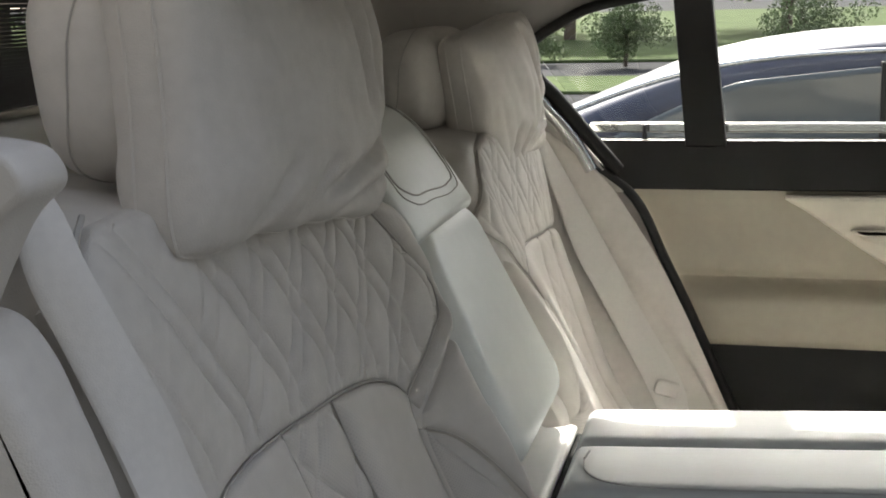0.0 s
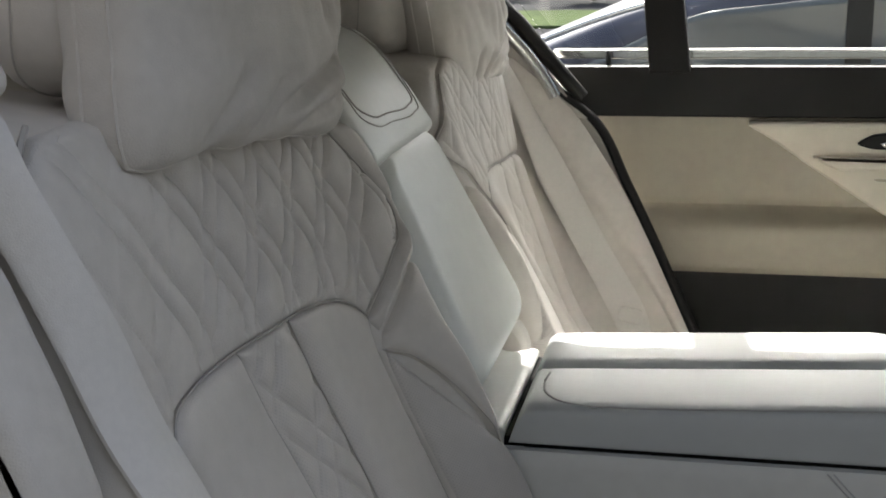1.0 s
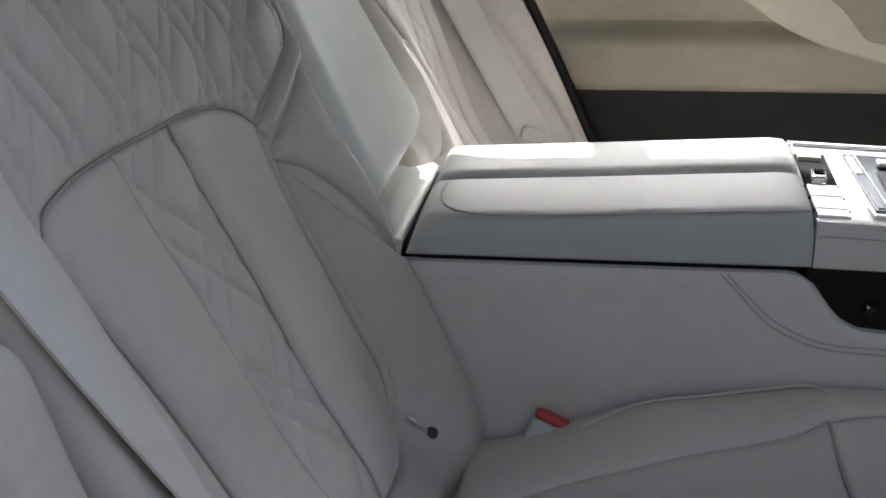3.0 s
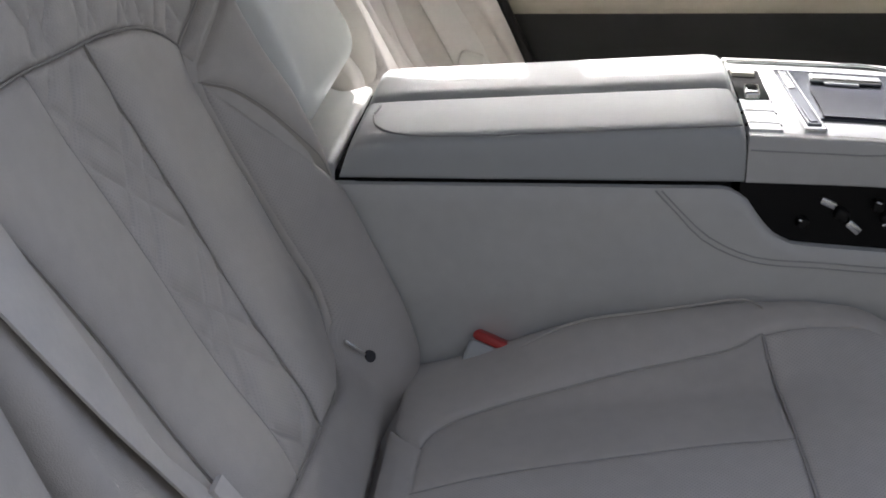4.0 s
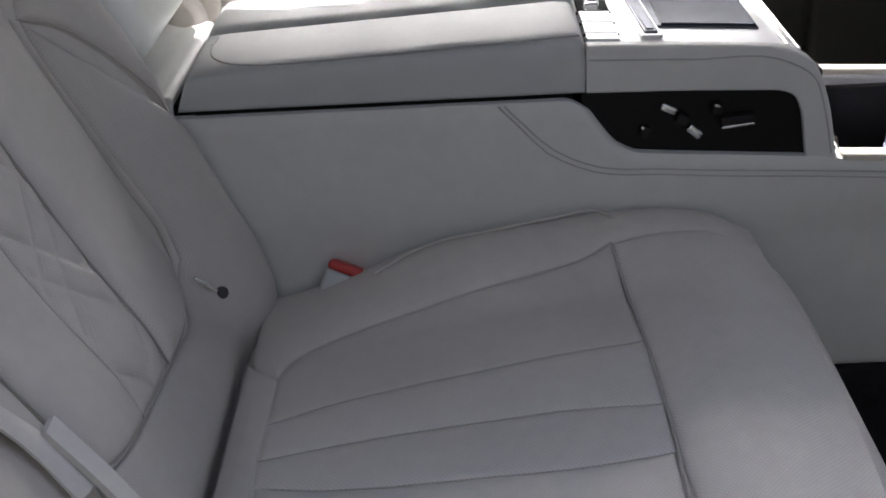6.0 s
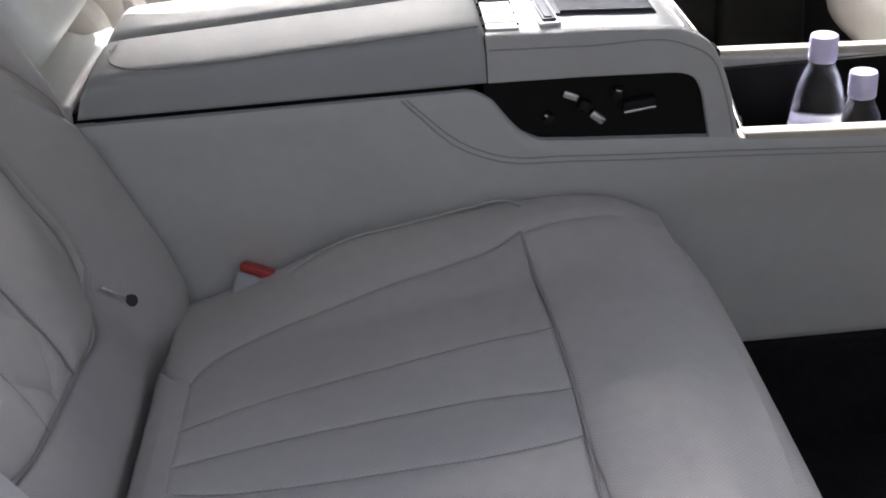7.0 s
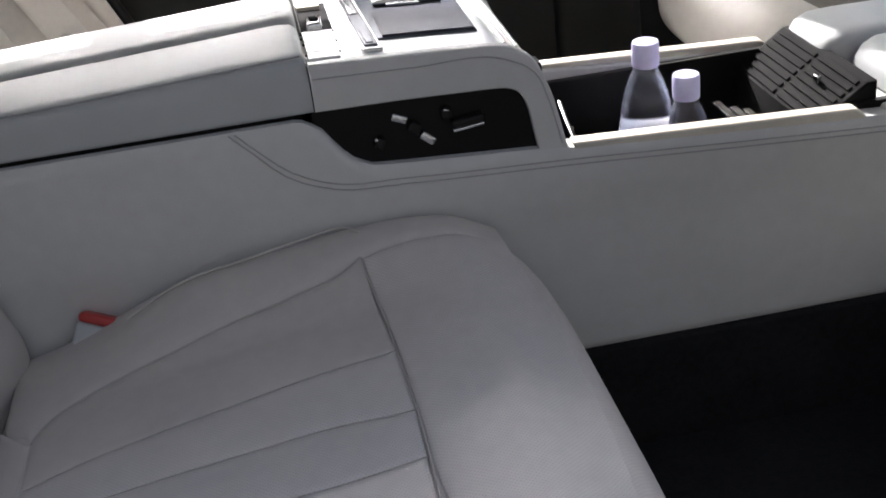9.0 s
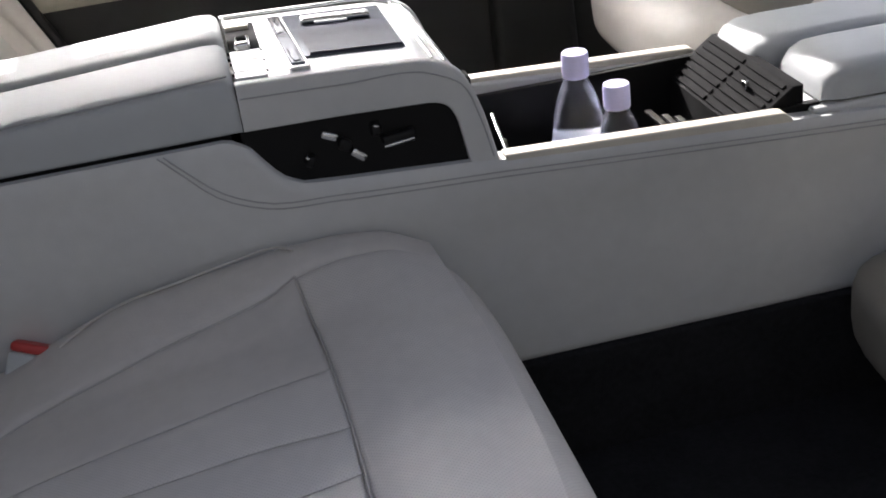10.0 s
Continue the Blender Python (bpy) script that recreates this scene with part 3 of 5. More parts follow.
def box_pillow(cx, cy, cz, hx, hy, hz, turned, seed, n=56):
    """A slack box pillow: two puffed faces with drawn-out corners and a narrow band between."""
    verts, faces = [], []
    m4 = pose(cx, cy, cz, *turned)
    band = 0.012
    for sgn in (1, -1):
        for j in range(n + 1):
            for i in range(n + 1):
                u, v = 2 * i / n - 1, 2 * j / n - 1
                y = hy * u * (1 - 0.05 * (1 - v * v) - 0.07 * v ** 6)
                z = hz * v * (1 - (0.08 if v > 0 else 0.13) * (1 - u * u) - 0.09 * u ** 6)
                full = ((1 - abs(u) ** 2.6) * (1 - abs(v) ** 2.6)) ** 0.42
                x = sgn * (band + (hx - band) * full)
                fold = noise.noise(Vector((u * 1.6 + v * 2.2 + seed, (u - v) * 0.8, seed))) * 0.5 + abs(noise.noise(Vector((u * 4.5 + v * 1.0, v * 0.9 + seed, 3.1)))) * 0.55
                x += sgn * 0.024 * fold * full * (0.35 + 0.65 * abs(u * u - 0.2))
                for u0, v0, u1, v1, wide, deep in CREASES:
                    du, dv = u1 - u0, v1 - v0
                    q = ((u - u0) * du + (v - v0) * dv) / (du * du + dv * dv)
                    dist = abs((u - u0) * dv - (v - v0) * du) / math.hypot(du, dv)
                    x -= sgn * deep * math.exp(-((dist / wide) ** 2)) * smooth01(-0.25, 0.2, q) * (1 - smooth01(0.75, 1.25, q)) * min(1, full * 1.4)
                z += 0.006 * noise.noise(Vector((u * 3 + seed, v * 2, 1.0)))
                verts.append(m4 @ Vector((x, y, z)))
    m = (n + 1) ** 2
    faces = grid_faces(n, n) + [tuple(m + k for k in reversed(f)) for f in grid_faces(n, n)]
    ring = [i for i in range(n + 1)] + [j * (n + 1) + n for j in range(1, n + 1)] + [n * (n + 1) + i for i in range(n - 1, -1, -1)] + [j * (n + 1) for j in range(n - 1, 0, -1)]
    for k in range(len(ring)):
        a, b = ring[k], ring[(k + 1) % len(ring)]
        faces.append((b, a, m + a, m + b))
    rims = [[verts[k] for k in ring], [verts[m + k] for k in ring]]
    return verts, faces, rims


def cord(ring, r, mat, name, parent):
    """A thin piping round a closed ring of points."""
    pts = [Vector(p) for p in ring]
    n = len(pts)
    mid_p = sum(pts, Vector((0, 0, 0))) / n
    verts = []
    for k in range(n):
        t = (pts[(k + 1) % n] - pts[k - 1]).normalized()
        o = (pts[k] - mid_p)
        o = (o - t * o.dot(t)).normalized()
        b = t.cross(o)
        verts += [pts[k] + o * (r * math.cos(a)) + b * (r * math.sin(a)) for a in (0, 1.257, 2.513, 3.77, 5.027)]
    faces = [(k * 5 + i, k * 5 + (i + 1) % 5, ((k + 1) % n) * 5 + (i + 1) % 5, ((k + 1) % n) * 5 + i) for k in range(n) for i in range(5)]
    return obj(name, verts, faces, mat, parent)


def head_restraint(y, hx_at, hz_at, hh, px_at, pz_at, ph, turned, half=0.178):
    h = thing("head_restraint", "cream leather head restraint behind a loose pillow", "head restraint", "head restraints")
    v, f = pillow_mesh(hx_at, y, hz_at, 0.048, 0.160, hh, radians(6), 3.6)
    obj("cushion", v, f, leather_soft, h)
    ringed = [(hx_at - 0.010 * math.sin(a * 2), y + 0.1605 * abs(math.cos(a)) ** 0.55 * math.copysign(1, math.cos(a)), hz_at + (hh + 0.0005) * abs(math.sin(a)) ** 0.55 * math.copysign(1, math.sin(a))) for a in np.linspace(0, 2 * math.pi, 90, endpoint=False)]
    cord(ringed, 0.0008, welt_mat, "seam", h)
    for dy in (-0.06, 0.06):
        bm = bmesh.new()
        bmesh.ops.create_cone(bm, segments=16, radius1=0.007, radius2=0.007, depth=0.14, cap_ends=True)
        bmesh.ops.translate(bm, verts=bm.verts, vec=(hx_at, y + dy, hz_at - hh - 0.04))
        part("post", bm, chrome, h, "chrome post", True)
    p = thing("head_pillow", "soft wrinkled cream leather pillow hung on the head restraint", "pillow", "head pillows")
    v, f, rims = box_pillow(px_at, y + 0.003, pz_at, 0.054, half, ph, turned, y * 7)
    obj("pillow_body", v, f, leather_soft, p)
    for ring in rims:
        cord(ring, 0.0013, leather_soft, "piping", p)


head_restraint(SEAT_Y, -0.247, 1.247, 0.082, -0.178, 1.217, 0.110, (-5, -4, -4))
head_restraint(-0.008 - SEAT_Y, -0.292, 1.172, 0.074, -0.192, 1.144, 0.114, (9, -4, -14), 0.112)


# ---- centre console ----
def rounded_loop(pts, r, seg=5):
    """A polygon with each corner rounded by its radius."""
    out, n = [], len(pts)
    rr = r if isinstance(r, (list, tuple)) else [r] * n
    for k in range(n):
        p, a, b = (np.array(pts[q % n], float) for q in (k, k - 1, k + 1))
        da, db = a - p, b - p
        la, lb = np.linalg.norm(da), np.linalg.norm(db)
        q = min(rr[k], la * 0.48, lb * 0.48)
        s, e = p + da / la * q, p + db / lb * q
        for i in range(seg + 1):
            u = i / seg
            out.append(tuple((1 - u) ** 2 * s + 2 * u * (1 - u) * p + u * u * e))
    return out


console = thing("centre_console", "cream leather centre console with two-part armrest lid and silver control panel", "centre console")
NEAR, FAR = -0.172, 0.082
# side panels with their stepped top edge
side = [(-0.08, 0.36), (1.25, 0.36), (1.25, 0.642), (0.64, 0.683), (0.60, 0.688), (0.43, 0.700), (0.405, 0.722), (0.382, 0.757), (0.372, 0.760), (-0.08, 0.757)]
def side_skin():
    """The near flank: a padded leather skin with a soft swell along its upper half."""
    nu, nv = 150, 40
    tx = [-0.08, 0.366, 0.376, 0.390, 0.405, 0.418, 0.435, 0.470, 0.60, 0.64, 1.25]
    tz = [0.757, 0.758, 0.755, 0.744, 0.722, 0.708, 0.700, 0.697, 0.688, 0.683, 0.642]
    verts = []
    for j in range(nv + 1):
        for i in range(nu + 1):
            x = -0.08 + 1.33 * (i / nu)
            top = float(np.interp(x, tx, tz))
            z = 0.434 + (top - 0.434) * j / nv
            d = min(top - z, z - 0.434)
            y = NEAR - 0.004 - 0.006 * smooth01(0.585, 0.655, z) + 0.005 * math.exp(-d / 0.003)
            verts.append(np.array((x, y, z)))
    verts, faces = with_skirt(verts, nu, nv, np.array((0, 0.024, 0)))
    return obj("side_panel", verts, faces, console_leather, console)


side_skin()
for k, dz in enumerate((0.0, 0.006)):
    run = [(0.300 + dz, 0.757), (0.322 + dz, 0.733), (0.346 + dz, 0.707 + dz * 0.5), (0.392, 0.684 + dz), (0.465, 0.677 + dz), (0.642, 0.666 + dz), (0.827, 0.653 + dz), (1.1, 0.635 + dz)]
    tube([(a, NEAR - 0.0102, b) for a, b in run], 0.0009, stitch_mat, "stitch_line", console, "", 6)
tube([(0.388, NEAR - 0.0052, 0.798), (0.485, NEAR - 0.0052, 0.794), (0.575, NEAR - 0.0052, 0.788), (0.603, NEAR - 0.0052, 0.772), (0.618, NEAR - 0.0052, 0.735), (0.628, NEAR - 0.0052, 0.69)], 0.0009, stitch_mat, "stitch_line", console, "", 6)
part("side_panel", prism(rounded_loop(side, 0.004, 2), FAR - 0.016, FAR + 0.004, 0.003), console_leather, console, "", True)
part("tunnel_carpet", box(-0.08, 1.25, NEAR - 0.012, FAR + 0.012, 0.25, 0.437, 0.004), carpet, console)
part("core", box(-0.08, 0.625, NEAR + 0.02, FAR - 0.02, 0.40, 0.735, 0.004), gap, console)
part("shadow_gap", box(0.002, 0.384, NEAR + 0.004, FAR - 0.004, 0.735, 0.772, 0.002), gap, console)


def lid(y0, y1, near, label):
    """One armrest lid: a padded slab, fuller on its outer side."""
    secs = []
    for x, d in ((0.000, 0.014), (0.003, 0.006), (0.010, 0.001), (0.03, 0.0), (0.10, 0), (0.20, 0), (0.30, 0), (0.362, 0.0), (0.377, 0.002), (0.383, 0.007), (0.385, 0.014)):
        top = 0.803 + 0.052 * x - d
        b0, b1 = 0.7612 + 0.002 * x, 0.7612 + 0.002 * x
        if near:
            ring = rounded_loop([(y0, b0), (y0 - 0.001, top - 0.018), (y0 + 0.002, top - 0.007), (y0 + 0.014, top - 0.001), (y0 + 0.06, top + 0.003), (y1 - 0.010, top + 0.001), (y1, top - 0.010), (y1, b1)], [0.006, 0.006, 0.005, 0.008, 0.03, 0.008, 0.006, 0.002])
        else:
            ring = rounded_loop([(y0, b0), (y0, top - 0.010), (y0 + 0.012, top + 0.001), (y0 + 0.06, top + 0.004), (y1 - 0.020, top + 0.001), (y1 - 0.004, top - 0.006), (y1, top - 0.018), (y1, b1)], [0.002, 0.006, 0.01, 0.03, 0.012, 0.006, 0.006, 0.006])
        secs.append([(x - 0.016 * (1 - smooth01(0.0, 0.06, x)) * (top + 0.01 - z) / 0.045, y, z) for y, z in ring])
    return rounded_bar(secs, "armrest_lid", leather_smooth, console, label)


lid(NEAR, -0.048, True, "smooth padded leather lid")
lid(-0.045, FAR, False, "smooth padded leather lid")
RIM = [(0.380, 0.006), (0.280, 0.006), (0.180, 0.006), (0.100, 0.007), (0.060, 0.010), (0.036, 0.018), (0.022, 0.034), (0.016, 0.060), (0.018, 0.090)]
tube([(x, NEAR + d, 0.803 + 0.052 * x + float(np.interp(d, [0.002, 0.008, 0.014, 0.06], [-0.0062, -0.0030, -0.0006, 0.0032])) + 0.0006) for x, d in RIM], 0.0011, stitch_mat, "stitch_line", console, "", 6)
# hinge behind the lids
part("hinge_gap", box(-0.040, 0.004, NEAR + 0.006, FAR - 0.008, 0.720, 0.768, 0.001), gap, console)
hinge = [(-0.085, 0.720), (-0.021, 0.720), (-0.018, 0.768), (-0.016, 0.776), (-0.024, 0.779), (-0.034, 0.775), (-0.054, 0.772), (-0.085, 0.782)]
part("hinge_cover", prism(rounded_loop(hinge, 0.006, 3), NEAR + 0.003, FAR - 0.006, 0.002), console_leather, console, "", True)

# control box
def box_arch(y0, y1):
    """One leather flank of the control box: a band that bends down to the tray."""
    outer = rounded_loop([(0.386, 0.812), (0.485, 0.808), (0.575, 0.802), (0.605, 0.787), (0.622, 0.745), (0.634, 0.684)], [0, 0.02, 0.02, 0.02, 0.03, 0])
    inner = rounded_loop([(0.386, 0.764), (0.48, 0.762), (0.574, 0.758), (0.588, 0.752), (0.596, 0.735), (0.604, 0.684)], [0, 0.02, 0.01, 0.01, 0.01, 0])
    def even(line):
        p = np.array(line[5:-5])
        d = np.r_[0, np.cumsum(np.linalg.norm(np.diff(p, axis=0), axis=1))]
        return lambda q: np.array((np.interp(q * d[-1], d, p[:, 0]), np.interp(q * d[-1], d, p[:, 1])))
    o, i = even(outer), even(inner)
    secs = []
    for k in range(61):
        a, b = o(k / 60), i(k / 60)
        long = np.linalg.norm(a - b)
        ring = rounded_loop([(0, y0), (long, y0), (long, y1), (0, y1)], 0.003, 3)
        secs.append([(*(a + (b - a) * (w / long)), y) for w, y in ring])
    rounded_bar([[(p[0], p[2], p[1]) for p in ring] for ring in secs], "control_box_side", console_leather, console)


box_arch(NEAR - 0.005, NEAR + 0.010)
box_arch(FAR - 0.010, FAR + 0.005)
part("switch_panel", box(0.37, 0.615, NEAR + 0.004, NEAR + 0.03, 0.683, 0.775, 0.003), gloss_black, console, "glossy black switch panel")
roofline = [(0.388, 0.80), (0.388, 0.811), (0.485, 0.807), (0.572, 0.801), (0.601, 0.787), (0.618, 0.745), (0.630, 0.684), (0.62, 0.684), (0.606, 0.745), (0.592, 0.775), (0.57, 0.789)]
part("control_box_top", prism(rounded_loop(roofline, [0.002, 0.002, 0.02, 0.02, 0.02, 0.03, 0.002, 0.002, 0.02, 0.02, 0.01], 5), NEAR + 0.010, FAR - 0.010, 0.001), silver_top, console, "pale polished metal top", True)


def top_z(x):
    return float(np.interp(x, [0.388, 0.485, 0.572, 0.60], [0.811, 0.807, 0.801, 0.789]))


def plate(x0, x1, y0, y1, lift, thick, mat, name, label="", parent=None, bevel=0.001):
    bm = box(x0, x1, y0, y1, 0, thick, bevel)
    for v in bm.verts:
        v.co.z += top_z(v.co.x) + lift - thick
    return part(name, bm, mat, parent or console, label)


bezel_mat = material("smoky glossy bezel", (0.10, 0.11, 0.13), 0.12, 0.3, None, 0, 0.04, 8)
bez = plate(0.450, 0.562, -0.120, 0.044, 0.0025, 0.005, bezel_mat, "display_bezel", "smoky glossy bezel", None, 0.002)
plate(0.466, 0.560, -0.117, -0.020, 0.0045, 0.004, screen_mat, "display", "dark glass touch display")
plate(0.470, 0.546, -0.004, 0.014, 0.0085, 0.006, silver, "display_lip", "silver lip", bez, 0.003)
plate(0.484, 0.520, -0.012, -0.007, 0.0060, 0.003, silver, "display_mark", "silver line", bez, 0.001)
# slanted chrome strip; smoky and bright layers on it imitate mirrored reflections
for y0, y1, wide, lift, mat, name in ((-0.158, 0.036, 0.0105, 0.0050, silver, "grab_strip"), (-0.150, 0.030, 0.0072, 0.0068, bezel_mat, "strip_dark_reflection"), (-0.040, 0.022, 0.0044, 0.0078, chrome, "strip_reflection"), (-0.145, -0.100, 0.0044, 0.0078, bezel_mat, "strip_reflection")):
    mids = [(0.4425 + 0.009 * (0.036 - y) / 0.2, y) for y in (y0, y1)]
    bm = prism(rounded_loop([(mids[0][0] - wide, y0), (mids[0][0] + wide, y0), (mids[1][0] + wide, y1), (mids[1][0] - wide, y1)], 0.003, 3), 0.0, 0.006, 0.0015, "z")
    for v in bm.verts:
        v.co.z += top_z(v.co.x) + lift - 0.006
    part(name, bm, mat, console, "", True)
plate(0.388, 0.4205, -0.068, 0.038, 0.0016, 0.004, gap, "switch_recess", "black recess", None, 0.001)
for y0, y1 in ((-0.1605, -0.1415), (-0.1395, -0.1055), (-0.1035, -0.0695)):
    plate(0.388, 0.4195, y0, y1, 0.0028, 0.005, silver_top, "key", "pale key", None, 0.0012)
    plate(0.386, 0.4215, y1 - 0.0002, y1 + 0.0022, 0.0014, 0.003, gap, "key_gap", "", None, 0.0004)
knob = rounded_bar([[(x, y, z) for x, y in rounded_loop([(0.394 + d, -0.064 + d), (0.410 - d, -0.064 + d), (0.412 - d, -0.034 - d), (0.396 + d, -0.034 - d)], 0.003, 3)] for z, d in ((0.806, 0.0), (0.816, 0.0), (0.8185, 0.0012), (0.8192, 0.0030))], "rocker_switch", chrome, console, "chrome rocker switch")
plate(0.398, 0.408, -0.055, -0.042, 0.0105, 0.003, gap, "rocker_dip", "", knob, 0.001)
plate(0.389, 0.414, 0.012, 0.030, 0.006, 0.005, beige_pale, "switch_bar", "pale bar")
# bright rims along the outer edges of the top
tube([(0.390, FAR - 0.012, 0.8125), (0.485, FAR - 0.012, 0.8085), (0.560, FAR - 0.012, 0.8035), (0.582, FAR - 0.020, 0.799)], 0.0022, silver, "top_rim", console, "bright silver rim", 8)
for x in (0.578, 0.590):
    tube([(x, FAR - 0.022, top_z(x) + 0.0010), (x + 0.001, -0.045, top_z(x + 0.001) + 0.0010), (x + 0.002, NEAR + 0.012, top_z(x + 0.002) + 0.0010)], 0.0016, silver, "top_rim", console, "bright silver rim", 8)

# seat switches on the black panel
def switch(x, z, w, h, ang, mat):
    bm = box(-w / 2, w / 2, -0.006, 0.006, -h / 2, h / 2, min(w, h) * 0.3, 3)
    bmesh.ops.transform(bm, matrix=pose(x, NEAR - 0.0005, z, 0, ang, 0), verts=bm.verts)
    part("seat_switch", bm, mat, console, "silver seat switch", True)


switch(0.466, 0.744, 0.017, 0.008, 24, silver)
switch(0.492, 0.719, 0.017, 0.009, 40, silver)
switch(0.480, 0.731, 0.014, 0.012, 30, dark_trim)
switch(0.534, 0.724, 0.032, 0.003, -6, silver)
switch(0.534, 0.729, 0.034, 0.010, -6, dark_trim)
switch(0.513, 0.741, 0.011, 0.013, 0, dark_trim)
switch(0.513, 0.7455, 0.006, 0.002, 20, silver)
switch(0.444, 0.721, 0.010, 0.012, 30, dark_trim)
switch(0.441, 0.726, 0.004, 0.003, 30, silver)

# open storage tray with rails
part("tray_wall", box(0.635, 1.0, NEAR + 0.016, NEAR + 0.026, 0.50, 0.668, 0.001), gloss_black, console)
part("tray_wall", box(0.635, 1.0, FAR - 0.026, FAR - 0.016, 0.50, 0.668, 0.001), gloss_black, console)
part("tray_wall", box(0.625, 0.635, NEAR + 0.016, FAR - 0.016, 0.45, 0.684, 0.001), gloss_black, console)
part("tray_floor", box(0.625, 1.0, NEAR + 0.016, FAR - 0.016, 0.48, 0.4965, 0.001), dark_trim, console)
part("tray_step", box(0.722, 0.766, -0.085, FAR - 0.03, 0.4965, 0.5355, 0.002), dark_trim, console)
for y in (NEAR - 0.006, FAR - 0.010):
    rail = rounded_loop([(0.640, 0.672), (0.945, 0.652), (0.962, 0.660), (0.948, 0.672), (0.640, 0.688)], [0.001, 0.004, 0.008, 0.004, 0.001], 3)
    part("rail", prism(rail, y, y + 0.020, 0.003), beige_pale, console, "pale leather rail top", True)


for y0, z0, y1, z1 in ((-0.010, 0.668, -0.108, 0.650), (-0.060, 0.655, -0.112, 0.640)):
    tube([(0.668, y0, z0), (0.664, (y0 + y1) / 2, (z0 + z1) / 2), (0.662, y1, z1)], 0.003, chrome, "tray_bar", console, "chrome bar")
for x, y0, y1, z in ((0.838, -0.045, -0.135, 0.648), (0.852, -0.060, -0.135, 0.645), (0.866, -0.065, -0.135, 0.642)):
    part("cup_clip", box(x, x + 0.010, y1, y0, z - 0.03, z + 0.004, 0.002), chrome, console, "chrome cup holder clip")


# ---- bottles ----
def lathe(profile, n=40):
    bm = bmesh.new()
    rings = [[bm.verts.new((r * math.cos(2 * math.pi * i / n), r * math.sin(2 * math.pi * i / n), z)) for i in range(n)] for r, z in profile]
    for a, b in zip(rings, rings[1:]):
        for i in range(n):
            bm.faces.new((a[i], a[(i + 1) % n], b[(i + 1) % n], b[i]))
    bm.faces.new(list(reversed(rings[0])))
    bm.faces.new(rings[-1])
    return bm


sleeve_mat = material("pale printed plastic", (0.24, 0.25, 0.32), 0.3, 0, None, 0, 0.45, 40)


def bottle(x, y, z, lean):
    b = thing("water_bottle", "small clear plastic water bottle with pale violet cap", "bottle", "bottles in the tray")
    prof = [(0.022, 0.0), (0.028, 0.003), (0.0305, 0.010), (0.031, 0.05), (0.0295, 0.056), (0.031, 0.062), (0.031, 0.085), (0.0295, 0.091), (0.031, 0.098), (0.0302, 0.110), (0.0288, 0.115), (0.0292, 0.120), (0.0276, 0.126), (0.0274, 0.132), (0.0252, 0.138), (0.0246, 0.145), (0.0220, 0.151), (0.0206, 0.157), (0.0145, 0.170), (0.0135, 0.180), (0.0135, 0.186)]
    outer = part("bottle_body", lathe(prof), bottle_glass, b, "clear ribbed plastic", True)
    part("sleeve", lathe([(0.0314, 0.064), (0.0316, 0.066), (0.0316, 0.100), (0.0308, 0.102)]), sleeve_mat, b, "pale printed sleeve", True)
    part("cap", lathe([(0.0145, 0.176), (0.0152, 0.178), (0.0152, 0.200), (0.0142, 0.204), (0.009, 0.205)]), cap_mat, b, "pale violet screw cap", True)
    b.matrix_world = pose(x, y, z, lean, 0, 0)
    return b


bottle(0.758, -0.048, 0.536, 2)
bottle(0.798, -0.072, 0.497, 0)


# ---- centre backrest between the seats ----
mid = thing("middle_car_seat", "folded cream leather centre armrest between the rear seats", "car seat")


def slab(line, y0, y1, mat, name, label="", r=0.012):
    """A padded slab whose side outline is given as (x, z) points."""
    part(name, prism(rounded_loop(line, r, 5), y0, y1, 0.008, "y", 4), mat, mid, label, True)


def padded(name, mid_p, along, out, wide, long, thick, corner, edge, dome, mat, label="", taper=0.0):
    """A padded block with rounded corners and edges; its face lies along y and the given direction."""
    du, dv, dn = Vector((0, 1, 0)), Vector(along).normalized(), Vector(out).normalized()
    rings = []
    def ring(inset, h, shrink=1.0):
        a, b, r = wide / 2 - inset, long / 2 - inset, max(corner - inset, 0.002)
        pts = []
        for k, (su, sv) in enumerate(((1, 1), (-1, 1), (-1, -1), (1, -1))):
            for i in range(9):
                t = math.pi / 2 * (k + i / 8)
                pts.append((su * (a - r) + r * math.cos(t), sv * (b - r) + r * math.sin(t)))
        return [tuple(Vector(mid_p) + du * (p * shrink * (1 - taper * q * shrink)) + dv * (q * shrink) + dn * h) for p, q in pts]
    rings.append(ring(0, -thick))
    for i in range(8):
        t = math.pi / 2 * i / 7
        rings.append(ring(edge * (1 - math.cos(t)), -edge + edge * math.sin(t)))
    for sc in (0.97, 0.9, 0.75, 0.5, 0.25, 0.02):
        rings.append(ring(edge, dome * (1 - sc * sc), sc))
    return rounded_bar(rings, name, mat, mid, label)


padded("folded_armrest", (-0.094, -0.006, 0.933), (-0.112, 0, 0.228), (0.898, 0, 0.441), 0.272, 0.278, 0.12, 0.046, 0.030, 0.004, cap_leather, "smooth cream leather front, lightened in colour for skylight", 1.05)
CAP_X = [-0.360, -0.290, -0.262, -0.241, -0.213, -0.179, -0.148]
CAP_Z = [1.172, 1.172, 1.167, 1.159, 1.136, 1.092, 1.045]
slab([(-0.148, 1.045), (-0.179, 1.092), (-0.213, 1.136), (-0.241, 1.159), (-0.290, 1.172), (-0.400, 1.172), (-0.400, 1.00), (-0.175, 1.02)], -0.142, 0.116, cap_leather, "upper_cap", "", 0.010)


